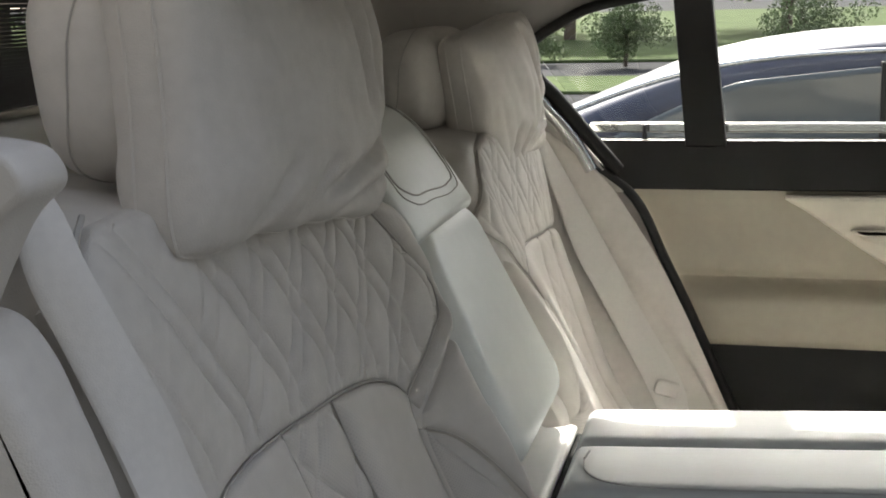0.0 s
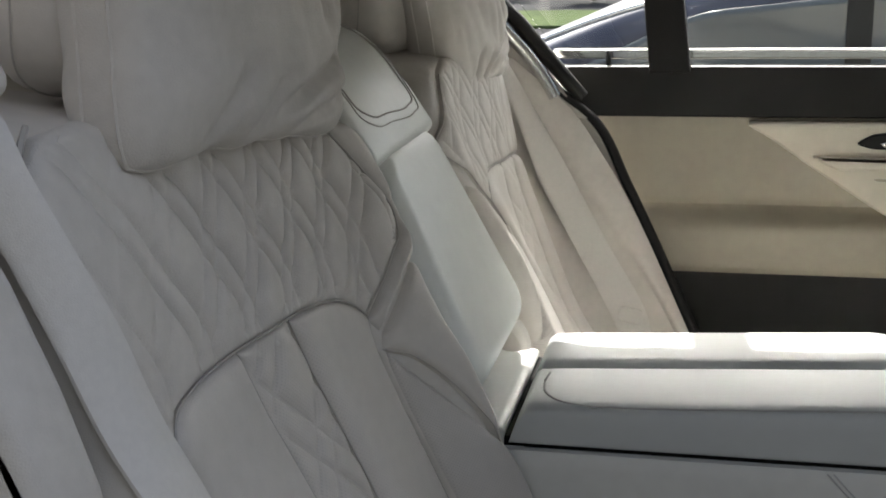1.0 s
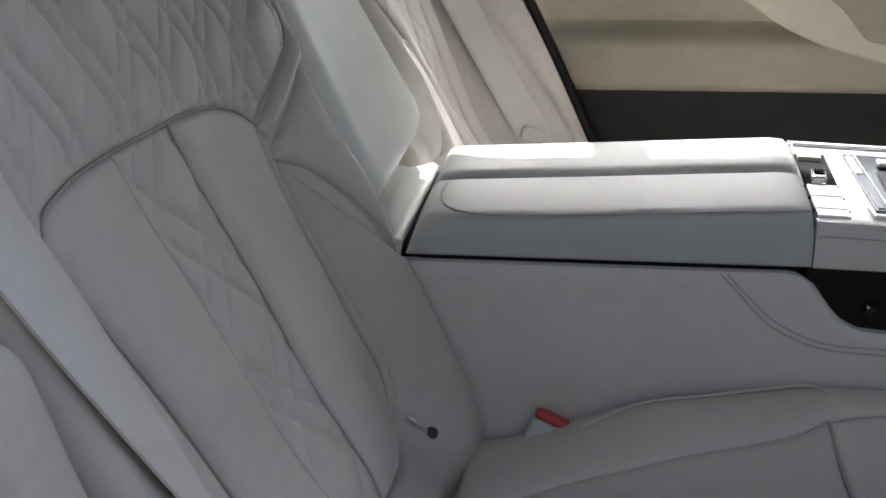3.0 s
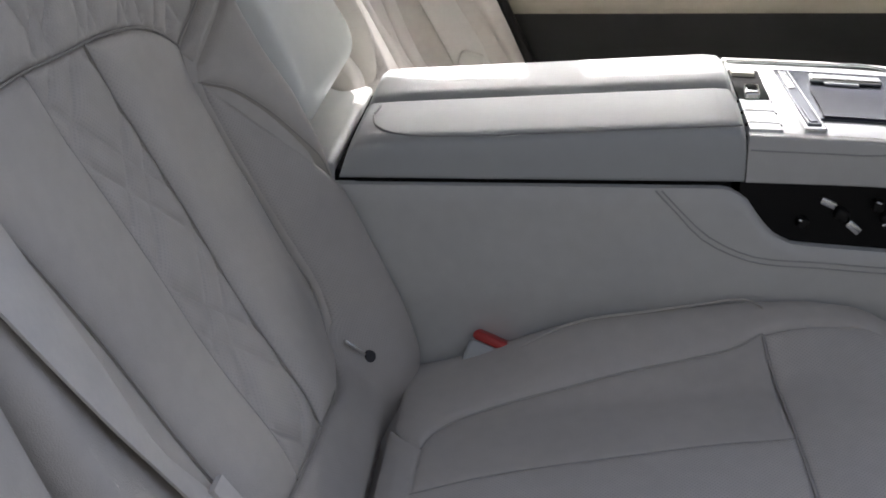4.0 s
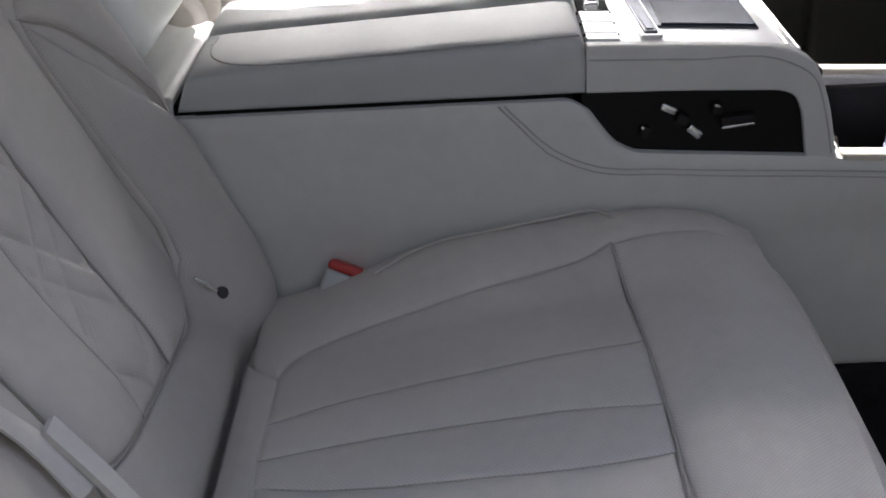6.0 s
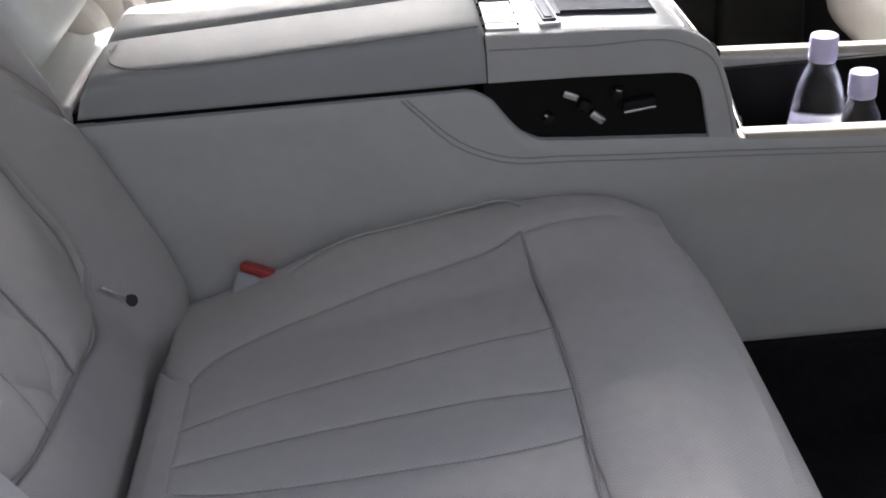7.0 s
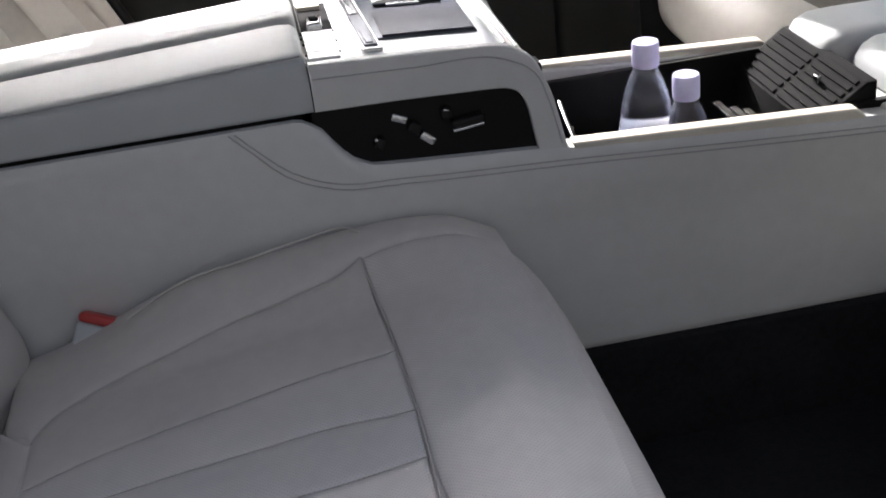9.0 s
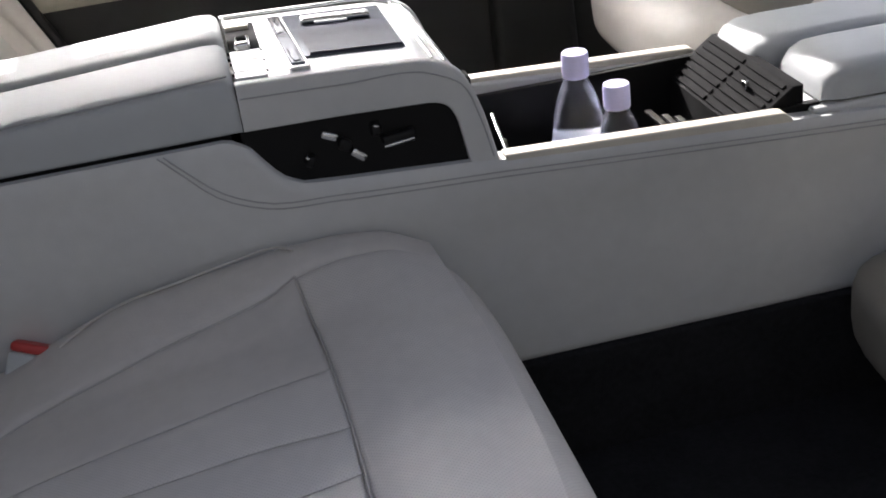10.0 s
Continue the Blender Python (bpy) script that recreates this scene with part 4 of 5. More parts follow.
def on_cap(pts, lift):
    """Points (x, y) set on the curved cap."""
    return [(x + 0.5 * lift, y, float(np.interp(x, CAP_X, CAP_Z)) + 0.85 * lift) for x, y in pts]


U_LINE = [(-0.300, -0.104), (-0.240, -0.104), (-0.196, -0.103), (-0.182, -0.103), (-0.174, -0.082), (-0.170, -0.018), (-0.168, 0.060), (-0.171, 0.088), (-0.185, 0.094), (-0.215, 0.095), (-0.262, 0.095), (-0.300, 0.095)]
tube(on_cap(U_LINE, 0.0004), 0.0010, seam_mat, "stitch_line", mid, "", 6)
tube(on_cap([(x + 0.006 if x > -0.2 else x, y * 1.07) for x, y in U_LINE], 0.0004), 0.0007, seam_mat, "stitch_line", mid, "", 6)
# extra block tucked behind the armrest, added to keep sun off the hinge
slab([(-0.10, 0.70), (-0.034, 0.72), (-0.038, 0.775), (-0.058, 0.80), (-0.09, 0.82), (-0.20, 0.83), (-0.20, 0.70)], 0.112, 0.148, leather, "side_rail", "", 0.02)
# the rails on both sides of the armrest
for y0, y1 in ((-0.172, -0.150), (0.120, 0.160)):
    slab([(-0.10, 0.70), (-0.075, 0.72), (-0.128, 0.90), (-0.182, 1.05), (-0.30, 1.05), (-0.30, 0.70)], y0, y1, leather, "side_rail", "", 0.02)


# ---- car shell ----
tagged(part("floor", box(-0.3, 2.2, -0.80, 0.90, 0.22, 0.30, 0.004), carpet), "black carpeted car floor", "floor", kind="structure")
tagged(part("wall_rear", box(-0.60, -0.42, -0.80, 0.90, 0.25, 1.10, 0.01), dark_trim), "plain panel behind the rear seats", "wall", kind="structure")
tagged(part("rear_shelf", box(-1.0, -0.36, -0.72, 0.72, 1.10, 1.135, 0.01), beige_pale), "cream rear parcel shelf", "shelf", kind="structure")
tagged(part("wall_front", box(2.2, 2.3, -0.8, 0.8, 0.22, 0.95, 0.01), dark_trim), "plain dashboard wall", "wall", kind="structure")


def roof_sheet():
    nu, nv = 30, 24
    verts = []
    for j in range(nv + 1):
        for i in range(nu + 1):
            x, q = -1.1 + 2.8 * i / nu, j / nv * 2 - 1
            z = 1.405 + 0.045 * (1 - q * q) - 0.12 * max(0, (-0.35 - x) / 0.75) ** 1.5 - 0.05 * max(0, (x - 1.0) / 0.4) ** 1.6
            near_edge = 0.70 - 0.16 * smooth01(-0.10, 0.25, x)
            verts.append(np.array((x, 0.69 * q if q > 0 else near_edge * q, z)))
    verts, faces = with_skirt(verts, nu, nv, np.array((0, 0, 0.03)))
    base = len(verts)
    verts += [v + np.array((0, 0, 0.03)) for v in verts[: (nu + 1) * (nv + 1)]]
    faces += [tuple(base + k for k in reversed(f)) for f in grid_faces(nu, nv)]
    return obj("ceiling", verts, faces, headliner)


tagged(roof_sheet(), "grey cloth headliner", "ceiling", kind="structure")


rail_line = [(-0.174, 1.182), (-0.171, 1.206), (-0.157, 1.221), (-0.125, 1.241), (-0.085, 1.262), (-0.051, 1.279), (0.01, 1.281), (0.19, 1.299), (0.47, 1.315), (1.2, 1.332), (1.5, 1.31)]
tagged(part("roof_side_rail", prism(rail_line + [(1.50, 1.43), (-0.10, 1.43), (-0.36, 1.36), (-0.36, 1.14)], 0.612, 0.632, 0.004), headliner, None, "", True), "grey cloth roof rail over the side windows", "roof rail", kind="structure")


# ---- far side door and pillars ----
def wall_prism(pts, y0, y1, mat, name, parent=None, label="", bevel=0.003, r=0.004):
    return part(name, prism(rounded_loop(pts, r, 3) if r else pts, y0, y1, bevel), mat, parent, label, True)


door = thing("closed_car_door", "closed rear car door with beige leather panel and black upper trim", "car door")
wall_prism([(-0.110, 1.041), (1.200, 1.041), (1.200, 0.956), (-0.040, 0.956)], 0.775, 0.820, dark_trim, "upper_trim", door, "black upper trim")
def door_sheet():
    nu, nv = 40, 50
    verts = []
    for j in range(nv + 1):
        z = 0.684 + 0.281 * j / nv
        for i in range(nu + 1):
            x0 = 0.095 - 0.42 * (z - 0.684)
            x = x0 + (1.2 - x0) * i / nu
            y = 0.790 - 0.030 * (1 - smooth01(0.765, 0.802, z)) + 0.012 * (1 - smooth01(0.684, 0.700, z)) + 0.010 * math.exp(-((z - 0.800) / 0.010) ** 2)
            verts.append(np.array((x, y, z)))
    verts, faces = with_skirt(verts, nu, nv, np.array((0, 0.05, 0)))
    return obj("door_panel", verts, faces, beige, door, "beige leather panel with soft armrest roll")


door_sheet()
wall_prism([(0.095, 0.688), (1.200, 0.693), (1.200, 0.304), (0.254, 0.304)], 0.770, 0.840, dark_trim, "lower_trim", door, "black lower trim")
wall_prism([(0.225, 0.949), (1.200, 0.951), (1.200, 0.700), (0.62, 0.740), (0.53, 0.765), (0.462, 0.795), (0.40, 0.835), (0.33, 0.882), (0.265, 0.928)], 0.752, 0.820, beige_pale, "grip_surround", door, "pale beige panel round the handle", 0.006, 0.02)
wall_prism([(0.335, 0.897), (1.200, 0.890), (1.200, 0.872), (0.375, 0.876)], 0.735, 0.765, beige_pale, "pull_ledge", door, "", 0.005, 0.008)
wall_prism([(0.43, 0.860), (1.200, 0.864), (1.200, 0.745), (0.70, 0.757), (0.585, 0.780), (0.548, 0.828), (0.52, 0.850)], 0.748, 0.760, beige, "pull_pocket", door, "beige pull pocket", 0.003, 0.012)
wall_prism([(0.404, 0.918), (0.430, 0.934), (0.482, 0.940), (0.620, 0.936), (0.620, 0.908), (0.431, 0.910)], 0.744, 0.760, gloss_black, "handle_recess", door, "black handle recess", 0.003, 0.008)
wall_prism([(0.440, 0.921), (0.470, 0.928), (0.600, 0.927), (0.600, 0.916), (0.450, 0.914)], 0.736, 0.752, chrome, "door_handle", door, "chrome door handle", 0.003, 0.004)
wall_prism([(-0.106, 1.048), (1.200, 1.048), (1.200, 1.065), (-0.101, 1.065)], 0.825, 0.855, chrome, "sill_strip", door, "bright chrome sill strip")
bm = bmesh.new()
bmesh.ops.create_cone(bm, segments=16, radius1=0.005, radius2=0.004, depth=0.03, cap_ends=True, matrix=pose(-0.002, 0.80, 1.05))
part("lock_pin", bm, dark_trim, door, "black lock pin", True)
# window frame posts and pane
wall_prism([(0.036, 1.412), (0.095, 1.412), (0.138, 1.036), (0.072, 1.036)], 0.720, 0.780, dark_trim, "window_post", door, "black window post")
outline = [(-0.196, 1.200), (-0.196, 1.235), (-0.170, 1.300), (-0.125, 1.360), (-0.064, 1.395), (0.095, 1.415), (0.466, 1.420), (1.200, 1.420)]
pane = prism([(-0.193, 1.195), (-0.064, 1.036), (1.200, 1.036), (1.200, 1.420), (0.095, 1.415), (-0.064, 1.395), (-0.168, 1.300)], 0.788, 0.792, 0)
glass = part("window_pane", pane, pane_glass, door, "clear side glass")
glass.visible_shadow = False

# roof side and rear pillar round the far window
pil = outline + [(1.200, 1.480), (-0.382, 1.480), (-0.859, 1.195), (-0.859, 0.983), (-0.021, 0.961), (-0.064, 1.004), (-0.175, 1.142)]
tagged(part("rear_pillar", prism(pil, 0.703, 0.738, 0.006), headliner, None, "", True), "grey cloth roof pillar round the side window", "pillar", kind="structure")
seal = thing("window_seal", "black rubber window seal with silver strip as trim highlight", "window seal")
tube([(0.466, 0.61, 1.317), (0.19, 0.61, 1.301), (0.01, 0.61, 1.283), (-0.085, 0.61, 1.262), (-0.125, 0.61, 1.241), (-0.157, 0.61, 1.221), (-0.171, 0.61, 1.206), (-0.177, 0.64, 1.182), (-0.180, 0.715, 1.157), (-0.127, 0.715, 1.078), (-0.074, 0.715, 1.004), (-0.019, 0.715, 0.961), (0.042, 0.715, 0.845), (0.159, 0.715, 0.590), (0.222, 0.715, 0.453)], 0.0085, dark_trim, "rubber_cord", seal, "", 10, 1.5)
tube([(-0.196, 0.711, 1.215), (-0.192, 0.711, 1.188), (-0.178, 0.711, 1.158), (-0.140, 0.711, 1.118), (-0.100, 0.711, 1.070), (-0.060, 0.716, 1.022), (-0.040, 0.726, 0.996)], 0.013, dark_trim, "rubber_lip", seal, "", 10)
# silver tube drawn for the sky's reflection along glossy black trim
tube([(-0.200, 0.694, 1.160), (-0.182, 0.694, 1.135), (-0.160, 0.694, 1.107), (-0.125, 0.694, 1.069), (-0.097, 0.694, 1.030), (-0.080, 0.694, 1.000)], 0.011, silver, "trim_highlight", seal, "sky highlight on glossy black trim, made as a silver strip", 14)

tagged(part("middle_pillar", prism(rounded_loop([(0.86, 0.30), (1.02, 0.30), (0.98, 1.40), (0.86, 1.40)], 0.02, 4), 0.735, 0.80, 0.015), dark_trim, None, "", True), "black door pillar between front and rear doors", "pillar", kind="structure")

# trims between the near seat and its open door
def near_trim(name, outline, y0, y1, mat, label, category="side trim", bevel=0.014):
    tagged(part(name, prism(rounded_loop(outline, 0.016, 4), y0, y1, bevel, "y", 4), mat, None, "", True), label, category)


near_trim("seat_side_trim", [(-0.34, 0.976), (-0.128, 0.969), (-0.150, 1.04), (-0.178, 1.11), (-0.197, 1.134), (-0.34, 1.138)], -0.815, -0.756, leather_soft, "cream padded shoulder trim beside the rear seat")
near_trim("seat_side_trim", [(-0.34, 0.45), (0.06, 0.45), (0.03, 0.56), (-0.035, 0.72), (-0.080, 0.86), (-0.106, 0.950), (-0.14, 0.960), (-0.34, 0.962)], -0.815, -0.756, leather_soft, "cream padded lower trim beside the rear seat")
near_trim("quarter_trim", [(-0.46, 1.06), (-0.240, 1.06), (-0.214, 1.115), (-0.196, 1.152), (-0.174, 1.188), (-0.153, 1.204), (-0.162, 1.222), (-0.19, 1.227), (-0.46, 1.225)], -0.815, -0.772, leather, "smooth cream trim below the rear pillar", "side trim", 0.004)
tagged(tube([(-0.292, -0.786, 1.09), (-0.252, -0.786, 1.035), (-0.212, -0.786, 0.955), (-0.180, -0.786, 0.885), (-0.135, -0.786, 0.79), (-0.090, -0.786, 0.70), (-0.030, -0.786, 0.58)], 0.018, leather_smooth, "door_seal", None, "", 14), "pale padded seal along the open doorway", "door seal")

tagged(part("wall_far", prism([(-0.30, 1.10), (-0.19, 1.06), (-0.10, 1.02), (-0.015, 0.95), (0.15, 0.60), (0.20, 0.45), (-0.30, 0.45)], 0.735, 0.770, 0.004), leather), "plain body side beside the rear seat", "wall", kind="structure")


def far_trim():
    """The soft padded strip between the far seat and its door, folded along a crease."""
    crease = spline([(-0.215, 1.085), (-0.185, 1.045), (-0.152, 0.999), (-0.119, 0.946), (-0.080, 0.893), (0.007, 0.787), (0.076, 0.690), (0.13, 0.59), (0.18, 0.47)])
    seal_line = spline([(-0.150, 1.062), (-0.100, 1.020), (-0.050, 0.975), (-0.012, 0.920), (0.062, 0.790), (0.108, 0.690), (0.152, 0.59), (0.205, 0.47)])
    nu, nv = 24, 60
    verts = []
    for j in range(nv + 1):
        c, e = crease(j / nv), seal_line(j / nv)
        for i in range(nu + 1):
            u = i / nu
            if u < 0.5:
                q = u * 2
                x, z, y = c[0] - 0.13 * (1 - q), c[1], 0.630 + 0.058 * q + 0.012 * math.sin(math.pi * q)
            else:
                q = u * 2 - 1
                x, z, y = c[0] + (e[0] - c[0]) * q, c[1] + (e[1] - c[1]) * q, 0.688 + 0.010 * q - 0.010 * math.sin(math.pi * q)
            verts.append(np.array((x, y, z)))
    verts, faces = with_skirt(verts, nu, nv, np.array((-0.03, 0.03, 0)))
    return obj("seat_side_trim", verts, [tuple(reversed(f)) for f in faces], leather_soft)


tagged(far_trim(), "creased cream padded trim between seat and closed door", "side trim")

# near side body behind the open doorway
tagged(part("wall_near", prism([(-1.0, 0.3), (-0.30, 0.3), (-0.30, 0.98), (-0.27, 1.10), (-0.21, 1.22), (-0.16, 1.36), (-0.12, 1.43), (-0.45, 1.43), (-1.0, 1.15)], -0.84, -0.80, 0.005), headliner), "plain body side behind the open doorway", "wall", kind="structure")

# unseen dark screen, added to hold back low sky from the near side
tagged(part("sky_blocker", box(-30, 30, -4.2, -4.0, -0.3, 4.0, 0.01), material("dark light blocker", (0.05, 0.052, 0.05), 0.9, 0, 30, 0.5, 0.15, 0.8)), "unseen dark screen added to block low sky light", "wall", kind="structure")

# rear window with its dark blind
blind_mat = material("grey blind mesh", (0.11, 0.11, 0.115), 0.7, 0, 900, 0.4, 0.1, 30)
rw = thing("rear_window", "sloping rear window with lowered black sun blind", "window")
for k in range(40):
    u = k / 40
    part("blind_slat", box(-0.86 + 0.36 * u, -0.855 + 0.36 * u, -0.60, 0.60, 1.14 + 0.20 * u, 1.1440 + 0.20 * u), blind_mat, rw)
for x, z in ((-0.772, 1.200), (-0.818, 1.174)):
    part("blind_bar", box(x - 0.006, x + 0.006, -0.62, 0.62, z - 0.004, z + 0.004, 0.002), silver, rw, "bright metal bar")
part("frame", box(-0.90, -0.84, -0.66, 0.66, 1.125, 1.15, 0.004), silver, rw, "bright lower frame")


# ---- belts and buckles ----
def strap(name, line, width, side_vec, parent, mat, thick=0.0016):
    c = spline(line)
    n = 60
    verts, sv = [], Vector(side_vec).normalized() * width / 2
    for k in range(n + 1):
        p = Vector(c(k / n))
        t = Vector(c(min(1, k / n + 0.01)) - c(max(0, k / n - 0.01))).normalized()
        s = (sv - t * sv.dot(t)).normalized() * width / 2
        up = s.cross(t).normalized() * thick
        verts += [p - s + up, p + s + up, p + s - up, p - s - up]
    faces = [(k * 4 + a, k * 4 + (a + 1) % 4, k * 4 + 4 + (a + 1) % 4, k * 4 + 4 + a) for k in range(n) for a in range(4)] + [(3, 2, 1, 0), (n * 4, n * 4 + 1, n * 4 + 2, n * 4 + 3)]
    o = obj(name, verts, faces, mat, parent, "", False)
    return o


def laid_strap(name, rows, parent, mat, across=8, n=70):
    """Webbing laid over a surface: rows of (left edge, right edge) points, with a little thickness."""
    left, right = spline([r[0] for r in rows]), spline([r[1] for r in rows])
    verts = []
    for j in range(n + 1):
        a, b = left(j / n), right(j / n)
        for i in range(across + 1):
            q = i / across
            verts.append(a + (b - a) * q + np.array((0.004 * math.sin(math.pi * q), 0, 0)))
    verts, faces = with_skirt(verts, across, n, np.array((-0.0022, 0, -0.001)))
    return obj(name, verts, [tuple(reversed(f)) for f in faces], mat, parent)


belt = thing("seat_belt", "beige woven seat belt hanging over the outer seat bolster", "seat belt", "seat belts")
EDGES = [(1.150, -0.753, -0.727), (1.100, -0.752, -0.7185), (1.060, -0.749, -0.703), (1.000, -0.745, -0.688), (0.945, -0.740, -0.669), (0.887, -0.733, -0.657), (0.820, -0.710, -0.642), (0.755, -0.668, -0.631), (0.705, -0.640, -0.609), (0.660, -0.632, -0.600)]
rows = [((-0.290, -0.735, 1.196), (-0.290, -0.690, 1.200)), ((-0.245, -0.742, 1.196), (-0.245, -0.700, 1.202)), ((-0.208, -0.749, 1.178), (-0.205, -0.714, 1.186))]
for z, y0, y1 in EDGES:
    rows.append(((back_x(y0, z) + 0.014, y0, z), (back_x(y1, z) + 0.010, y1 - 0.006, z)))
laid_strap("webbing", rows, belt, belt_mat)
strap("tongue", [(back_x(-0.615, 0.712) + 0.018, -0.615, 0.712), (back_x(-0.609, 0.66) + 0.022, -0.609, 0.66), (back_x(-0.606, 0.60) + 0.020, -0.606, 0.60)], 0.016, (0.2, 1, 0), belt, belt_mat, 0.003)
belt = thing("seat_belt", "beige woven seat belt lying straight down the far seat bolster", "seat belt", "seat belts")
laid_strap("webbing", [((-0.215, 0.640, 1.125), (-0.197, 0.658, 1.130)), ((-0.169, 0.652, 1.046), (-0.150, 0.676, 1.049)), ((-0.122, 0.654, 0.931), (-0.086, 0.680, 0.935)), ((-0.102, 0.655, 0.874), (-0.055, 0.682, 0.878)),
                       ((-0.064, 0.655, 0.802), (-0.016, 0.682, 0.804)), ((-0.026, 0.655, 0.731), (0.024, 0.682, 0.732)), ((0.024, 0.655, 0.634), (0.073, 0.682, 0.645)), ((0.050, 0.66, 0.57), (0.095, 0.682, 0.58))], belt, belt_mat)
part("tongue", prism(rounded_loop([(-0.022, -0.014), (0.022, -0.014), (0.020, 0.012), (-0.020, 0.012)], 0.008, 3), -0.006, 0.006, 0.003), belt_mat, belt, "pale belt tongue", True).matrix_world = pose(0.052, 0.655, 0.640, 0, 12, 0)

buckle = thing("belt_buckle", "cream belt buckle with red release button beside the console", "belt buckle")
bb = box(-0.026, 0.026, -0.013, 0.013, -0.06, 0.0, 0.005)
part("housing", bb, leather_smooth, buckle, "", True)
rb = box(-0.025, 0.025, -0.0125, 0.0125, 0.0, 0.010, 0.004)
part("release_button", rb, red, buckle, "red release button", True)
buckle.matrix_world = pose(0.143, -0.190, 0.583, -25, 18, -14)

stud_mat = material("dark grey plastic", (0.04, 0.04, 0.045), 0.45, 0, None, 0, 0.08, 60)
stud = thing("lower_stud", "small dark round stud on a short cord at the seat bolster", "stud")
bm = bmesh.new()
bmesh.ops.create_cone(bm, segments=20, radius1=0.0068, radius2=0.0060, depth=0.008, cap_ends=True)
part("head", bm, stud_mat, stud, "dark round head", True)
stud.matrix_world = pose(0.022, -0.256, 0.606, 0, 70, -40)
tube([(0.020, -0.258, 0.608), (0.013, -0.266, 0.620), (0.002, -0.272, 0.632)], 0.0024, chrome, "cord", None, "").parent = None
c = bpy.data.objects["cord"]
c.parent = stud
c.matrix_parent_inverse = stud.matrix_world.inverted()


# ---- front seats, seen in part ----
shell_leather = material("greyish beige leather", (0.21, 0.195, 0.17), 0.55, 0, 800, 0.3, 0.05, 6)


def front_seat(y, label, half=0.235, cover_x=1.155):
    s = thing("car_seat", label, "car seat", "front seats")
    v, f = pillow_mesh(1.22, y, 0.60, 0.24, 0.235, 0.075, radians(3), 4.0)
    obj("cushion", v, f, leather, s)
    v, f = pillow_mesh(1.09, y, 0.86, 0.075, 0.235, 0.36, radians(16), 4.0)
    obj("back_shell", v, f, shell_leather, s)
    v, f = pillow_mesh(cover_x, y, 0.462, 0.215, half, 0.055, 0.0, 5.0)
    obj("base_cover", v, f, shell_leather, s)
    part("base", box(1.08, 1.40, y - 0.17, y + 0.17, 0.30, 0.46, 0.01), dark_trim, s)


front_seat(-0.530, "cream leather front seat seen from behind", 0.335, 1.185)
front_seat(0.44, "cream leather front seat seen from behind", 0.235, 1.26)
fa = thing("armrest_console", "grey cream leather front armrest with black air vents behind", "armrest")


def front_pad(y0, y1, start):
    """One half of the front armrest lid, rounded at its rear end."""
    secs = []
    for x, d in ((0.0, 0.026), (0.004, 0.014), (0.012, 0.006), (0.028, 0.001), (0.06, 0.0), (0.22, 0.002), (0.45, 0.006)):
        x, top, q = x + start, 0.708 - d, min(d, 0.010)
        ring = rounded_loop([(y0 + q, 0.668), (y0 + q, top - 0.008), (y0 + 0.014 + q, top), (y1 - 0.014 - q, top), (y1 - q, top - 0.008), (y1 - q, 0.668)], [0.003, 0.010, 0.010, 0.010, 0.010, 0.003], 4)
        secs.append([(x, y, z) for y, z in ring])
    rounded_bar(secs, "lid", leather_smooth, fa, "smooth padded leather lid")


front_pad(-0.168, -0.047, 1.000)
front_pad(-0.045, 0.070, 0.972)
part("body", prism(rounded_loop([(0.985, 0.60), (1.45, 0.60), (1.45, 0.665), (0.985, 0.665)], 0.006, 3), -0.168, 0.078, 0.004), console_leather, fa, "", True)
vent = part("vent_panel", prism([(0.912, 0.50), (0.912, 0.645), (0.972, 0.688), (0.984, 0.688), (0.984, 0.50)], -0.150, 0.066, 0.003), gap, fa, "sloping black vent panel", True)
for k in range(7):
    x, z = 0.915 + 0.0082 * k, 0.6475 + 0.0058 * k
    for y0, y1 in ((-0.140, -0.048), (-0.040, 0.056)):
        part("vent_slat", prism([(x, z), (x + 0.0045, z + 0.0034), (x + 0.0032, z + 0.0052), (x - 0.0012, z + 0.0020)], y0, y1, 0.0006), gap, vent)
part("vent_slider", box(0.942, 0.947, -0.094, -0.082, 0.670, 0.681, 0.002), chrome, vent, "chrome vent slider")


# ---- outside ----
asphalt = material("asphalt", (0.06, 0.06, 0.062), 0.95, 0, 120, 0.4, 0.25, 2, 0.02)
lawn_mat = material("lawn grass", (0.075, 0.105, 0.04), 0.9, 0, 60, 0.5, 0.35, 1.2, 0.02)
leaf = material("leaves", (0.10, 0.14, 0.05), 0.7, 0, None, 0, 0.4, 2)
bark = material("bark", (0.10, 0.07, 0.05), 0.9, 0, 40, 0.8, 0.3, 4)
paint = material("dark blue car paint", (0.040, 0.048, 0.085), 0.34, 0.2, None, 0, 0.03, 2, 0.5, 0.25)
tagged(part("ground", box(-400, 400, -300, 500, -0.6, -0.25), asphalt), "asphalt parking ground", "ground", kind="structure")
tagged(part("lawn", box(-200, 200, 17.5, 21, -0.25, -0.20, 0.02), lawn_mat), "sunlit lawn beyond the car park", "lawn", kind="structure")
tagged(part("far_lawn", box(-200, 200, 26, 90, -0.25, -0.18, 0.02), lawn_mat), "sunlit lawn beyond the path", "lawn", kind="structure")


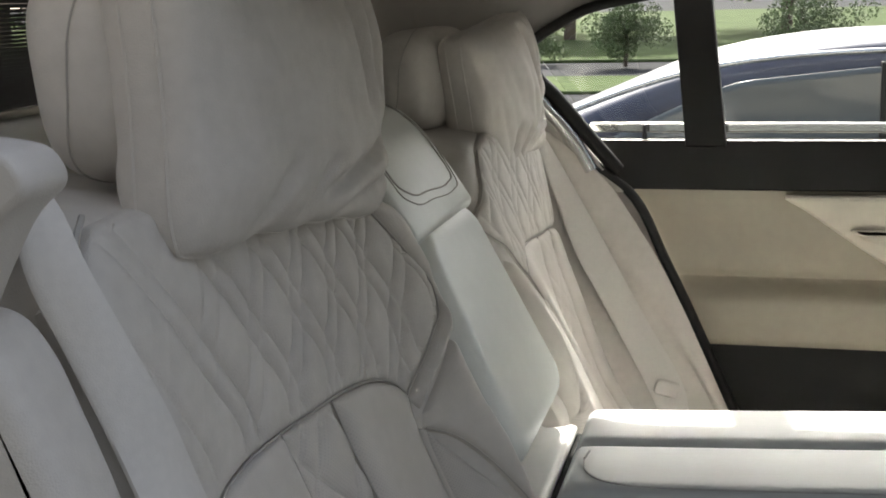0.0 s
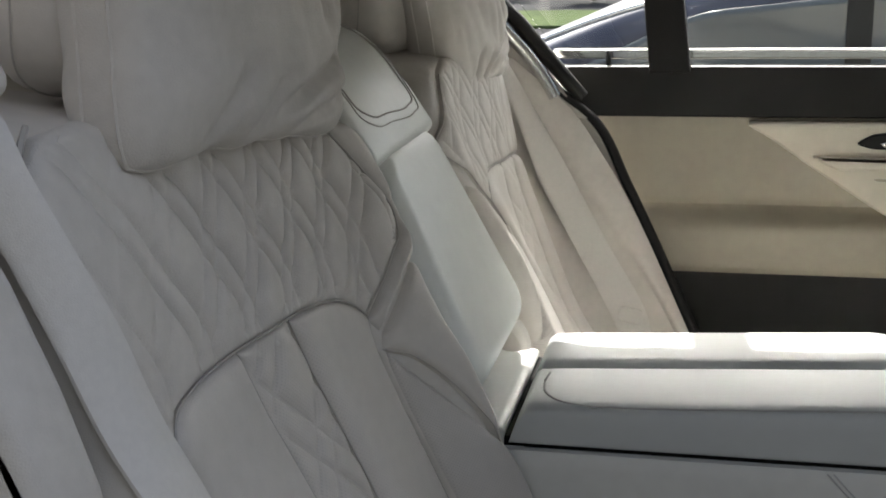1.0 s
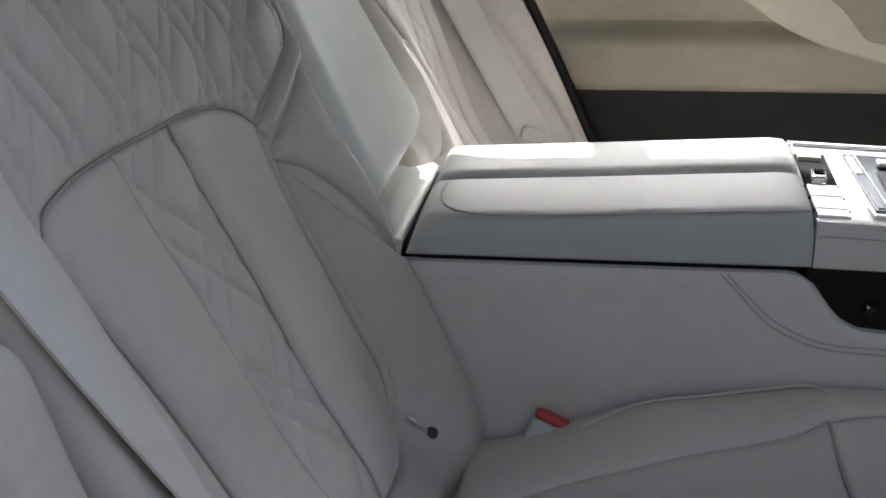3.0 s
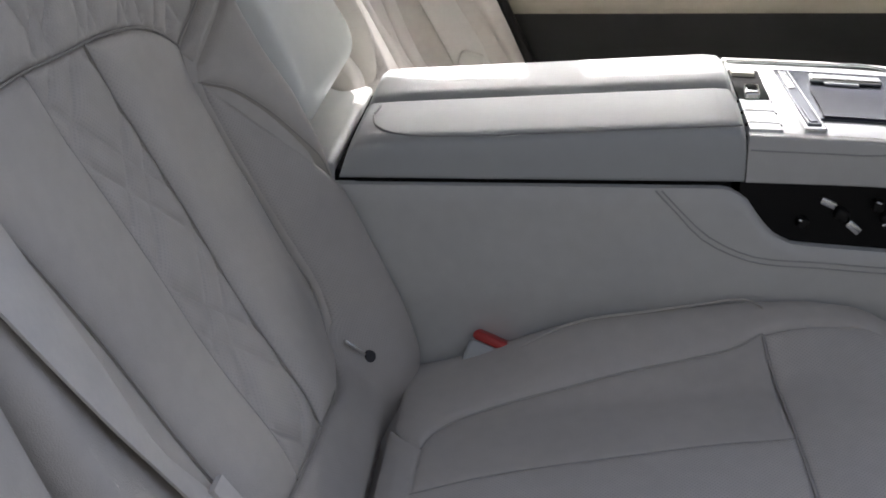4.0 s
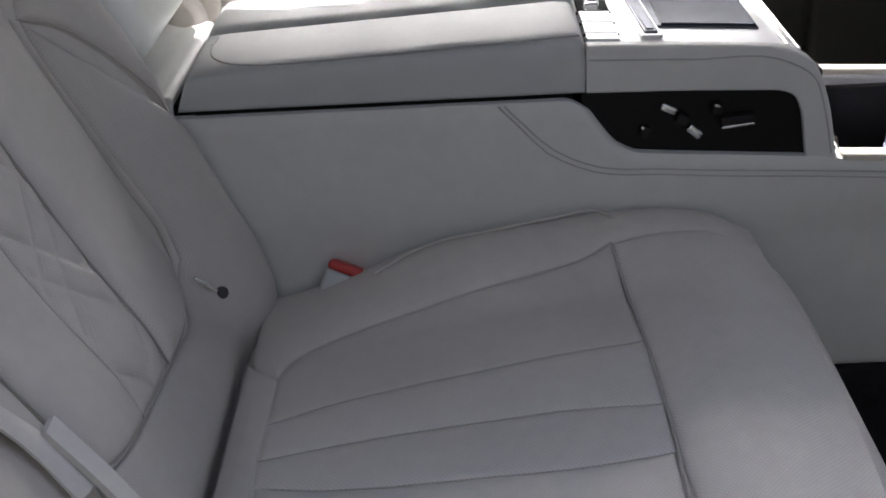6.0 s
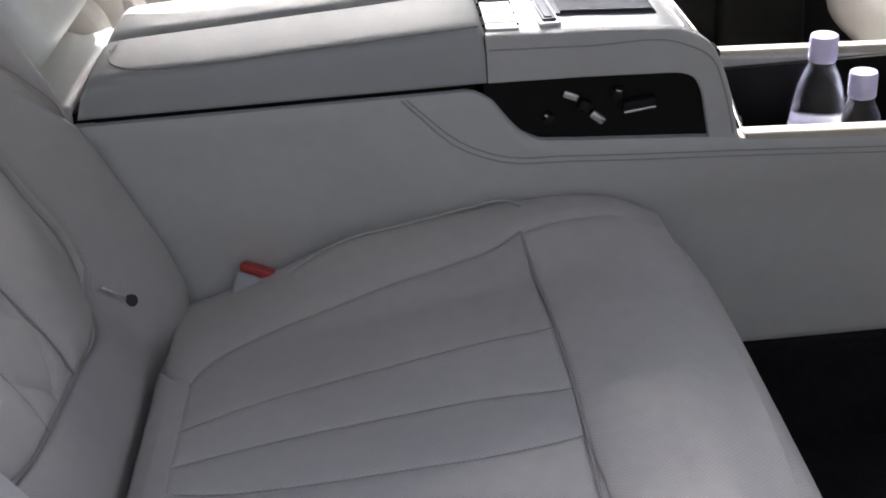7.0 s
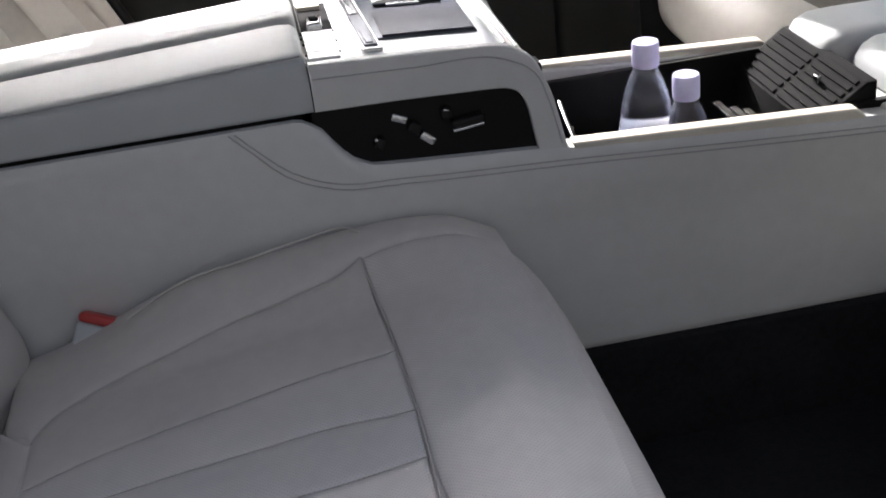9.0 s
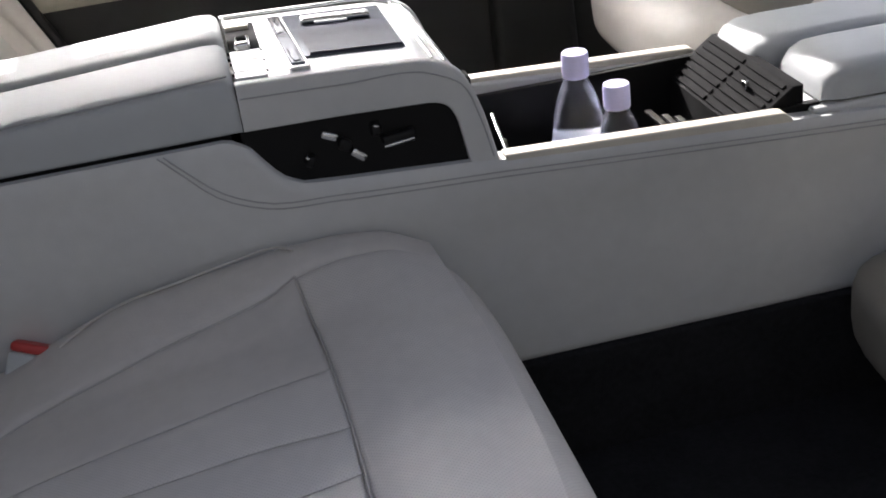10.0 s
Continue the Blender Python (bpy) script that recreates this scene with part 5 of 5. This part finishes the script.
def sedan(x, y, z):
    """A parked saloon seen from its side, its tail at x."""
    c = thing("parked_car", "dark blue parked saloon with chrome window line", "car")
    glass_dark = material("tinted car glass", (0.10, 0.12, 0.13), 0.08, 0.0, None, 0, 0.03, 3)
    tyre = material("tyre rubber", (0.02, 0.02, 0.02), 0.85, 0, None, 0, 0.1, 20)
    low = [(0.0, 0.45), (0.05, 0.30), (4.6, 0.30), (4.75, 0.45), (4.75, 0.66), (4.45, 0.80), (3.45, 0.93), (1.0, 0.97), (0.18, 0.955), (0.02, 0.86)]
    def rough(pts, w0, w1, r, bevel, mat, name, label=""):
        part(name, prism([(x + a, z + b) for a, b in rounded_loop(pts, r, 5)], y - w0, y + w1, bevel, "y", 5), mat, c, label, True)
    rough(low, 0.90, 0.90, 0.12, 0.10, paint, "body")
    rough([(0.55, 0.93), (1.45, 1.30), (2.0, 1.375), (2.75, 1.36), (3.6, 0.92)], 0.74, 0.74, 0.25, 0.10, paint, "roof")
    rough([(0.98, 0.97), (1.55, 1.24), (2.05, 1.29), (2.70, 1.275), (3.30, 0.95)], 0.79, 0.79, 0.10, 0.02, glass_dark, "side_glass", "tinted side glass")
    rough([(0.88, 0.955), (3.4, 0.935), (3.4, 0.955), (0.88, 0.975)], 0.915, 0.915, 0.005, 0.004, chrome, "window_trim", "chrome belt line")
    tube([(x + 0.62, y - 0.76, z + 0.985), (x + 1.50, y - 0.76, z + 1.29), (x + 2.05, y - 0.76, z + 1.335), (x + 2.72, y - 0.76, z + 1.32), (x + 3.3, y - 0.76, z + 1.0)], 0.010, silver, "roof_trim", c, "chrome roof line")
    rough([(2.02, 0.96), (2.10, 0.96), (2.10, 1.30), (2.02, 1.30)], 0.80, 0.80, 0.004, 0.004, dark_trim, "door_pillar")
    for wx in (0.95, 3.75):
        for wy in (-0.80, 0.80):
            bm = bmesh.new()
            bmesh.ops.create_cone(bm, segments=32, radius1=0.33, radius2=0.33, depth=0.22, cap_ends=True, matrix=pose(x + wx, y + wy, z + 0.33, 90, 0, 0))
            w = part("wheel", bm, tyre, c, "black tyre", True)
            bm = bmesh.new()
            bmesh.ops.create_cone(bm, segments=24, radius1=0.22, radius2=0.20, depth=0.24, cap_ends=True, matrix=pose(x + wx, y + wy, z + 0.33, 90, 0, 0))
            part("rim", bm, silver, w, "silver rim", True)


sedan(-1.45, 3.6, -0.25)


def leafy(name, x, y, z, r, h, count, label, cat, trunk=True, seed=1):
    """A bush or tree: a trunk with limbs and a crown of many small leaves in clumps."""
    rng = random.Random(seed)
    t = thing(name, label, cat, cat + "s")
    if trunk:
        tube([(x, y, z), (x + 0.03 * r, y, z + h * 0.4), (x - 0.05 * r, y, z + h * 0.8)], 0.06 * r, bark, "trunk", t)
    verts, faces = [], []
    clumps = [(rng.gauss(0, 0.42), rng.gauss(0, 0.42), rng.uniform(0.15, 1.0), rng.uniform(0.25, 0.5)) for _ in range(34)]
    for k in range(count):
        cx, cy, cz, cr = clumps[rng.randrange(len(clumps))]
        d = Vector((rng.gauss(0, 1), rng.gauss(0, 1), rng.gauss(0, 1))).normalized() * cr * rng.uniform(0.6, 1)
        p = Vector((x + r * (cx + d.x), y + r * (cy + d.y), z + h * (0.12 + 0.75 * cz) + r * d.z * 0.7))
        p.z = max(p.z, z + 0.03)
        a, b = Vector((rng.gauss(0, 1), rng.gauss(0, 1), rng.gauss(0, 1))).normalized(), Vector((rng.gauss(0, 1), rng.gauss(0, 1), rng.gauss(0, 1))).normalized()
        q = 0.045 * r
        n0 = len(verts)
        verts += [p - a * q, p + b * q * 0.5, p + a * q, p - b * q * 0.5]
        faces.append((n0, n0 + 1, n0 + 2, n0 + 3))
    obj("crown", verts, faces, leaf, t, "", False)


leafy("bush", -2.4, 24.0, -0.22, 0.75, 1.35, 9000, "round green garden bush by the path", "bush", True, 3)
leafy("bush", -4.6, 25.0, -0.22, 0.7, 0.9, 6000, "low green garden bush by the path", "bush", True, 5)
leafy("bush", -7.0, 26.0, -0.22, 0.8, 1.0, 6000, "low green garden bush by the path", "bush", True, 6)
leafy("bush", 1.2, 27.0, -0.22, 0.9, 1.3, 6000, "round green garden bush by the path", "bush", True, 11)
for k in range(14):
    leafy("tree", -26 + 3.4 * k, 38 + 3 * (k % 3), -0.2, 3.2, 6.5 + (k % 4), 9000, "broad green tree behind the lawn", "tree", True, 20 + k)
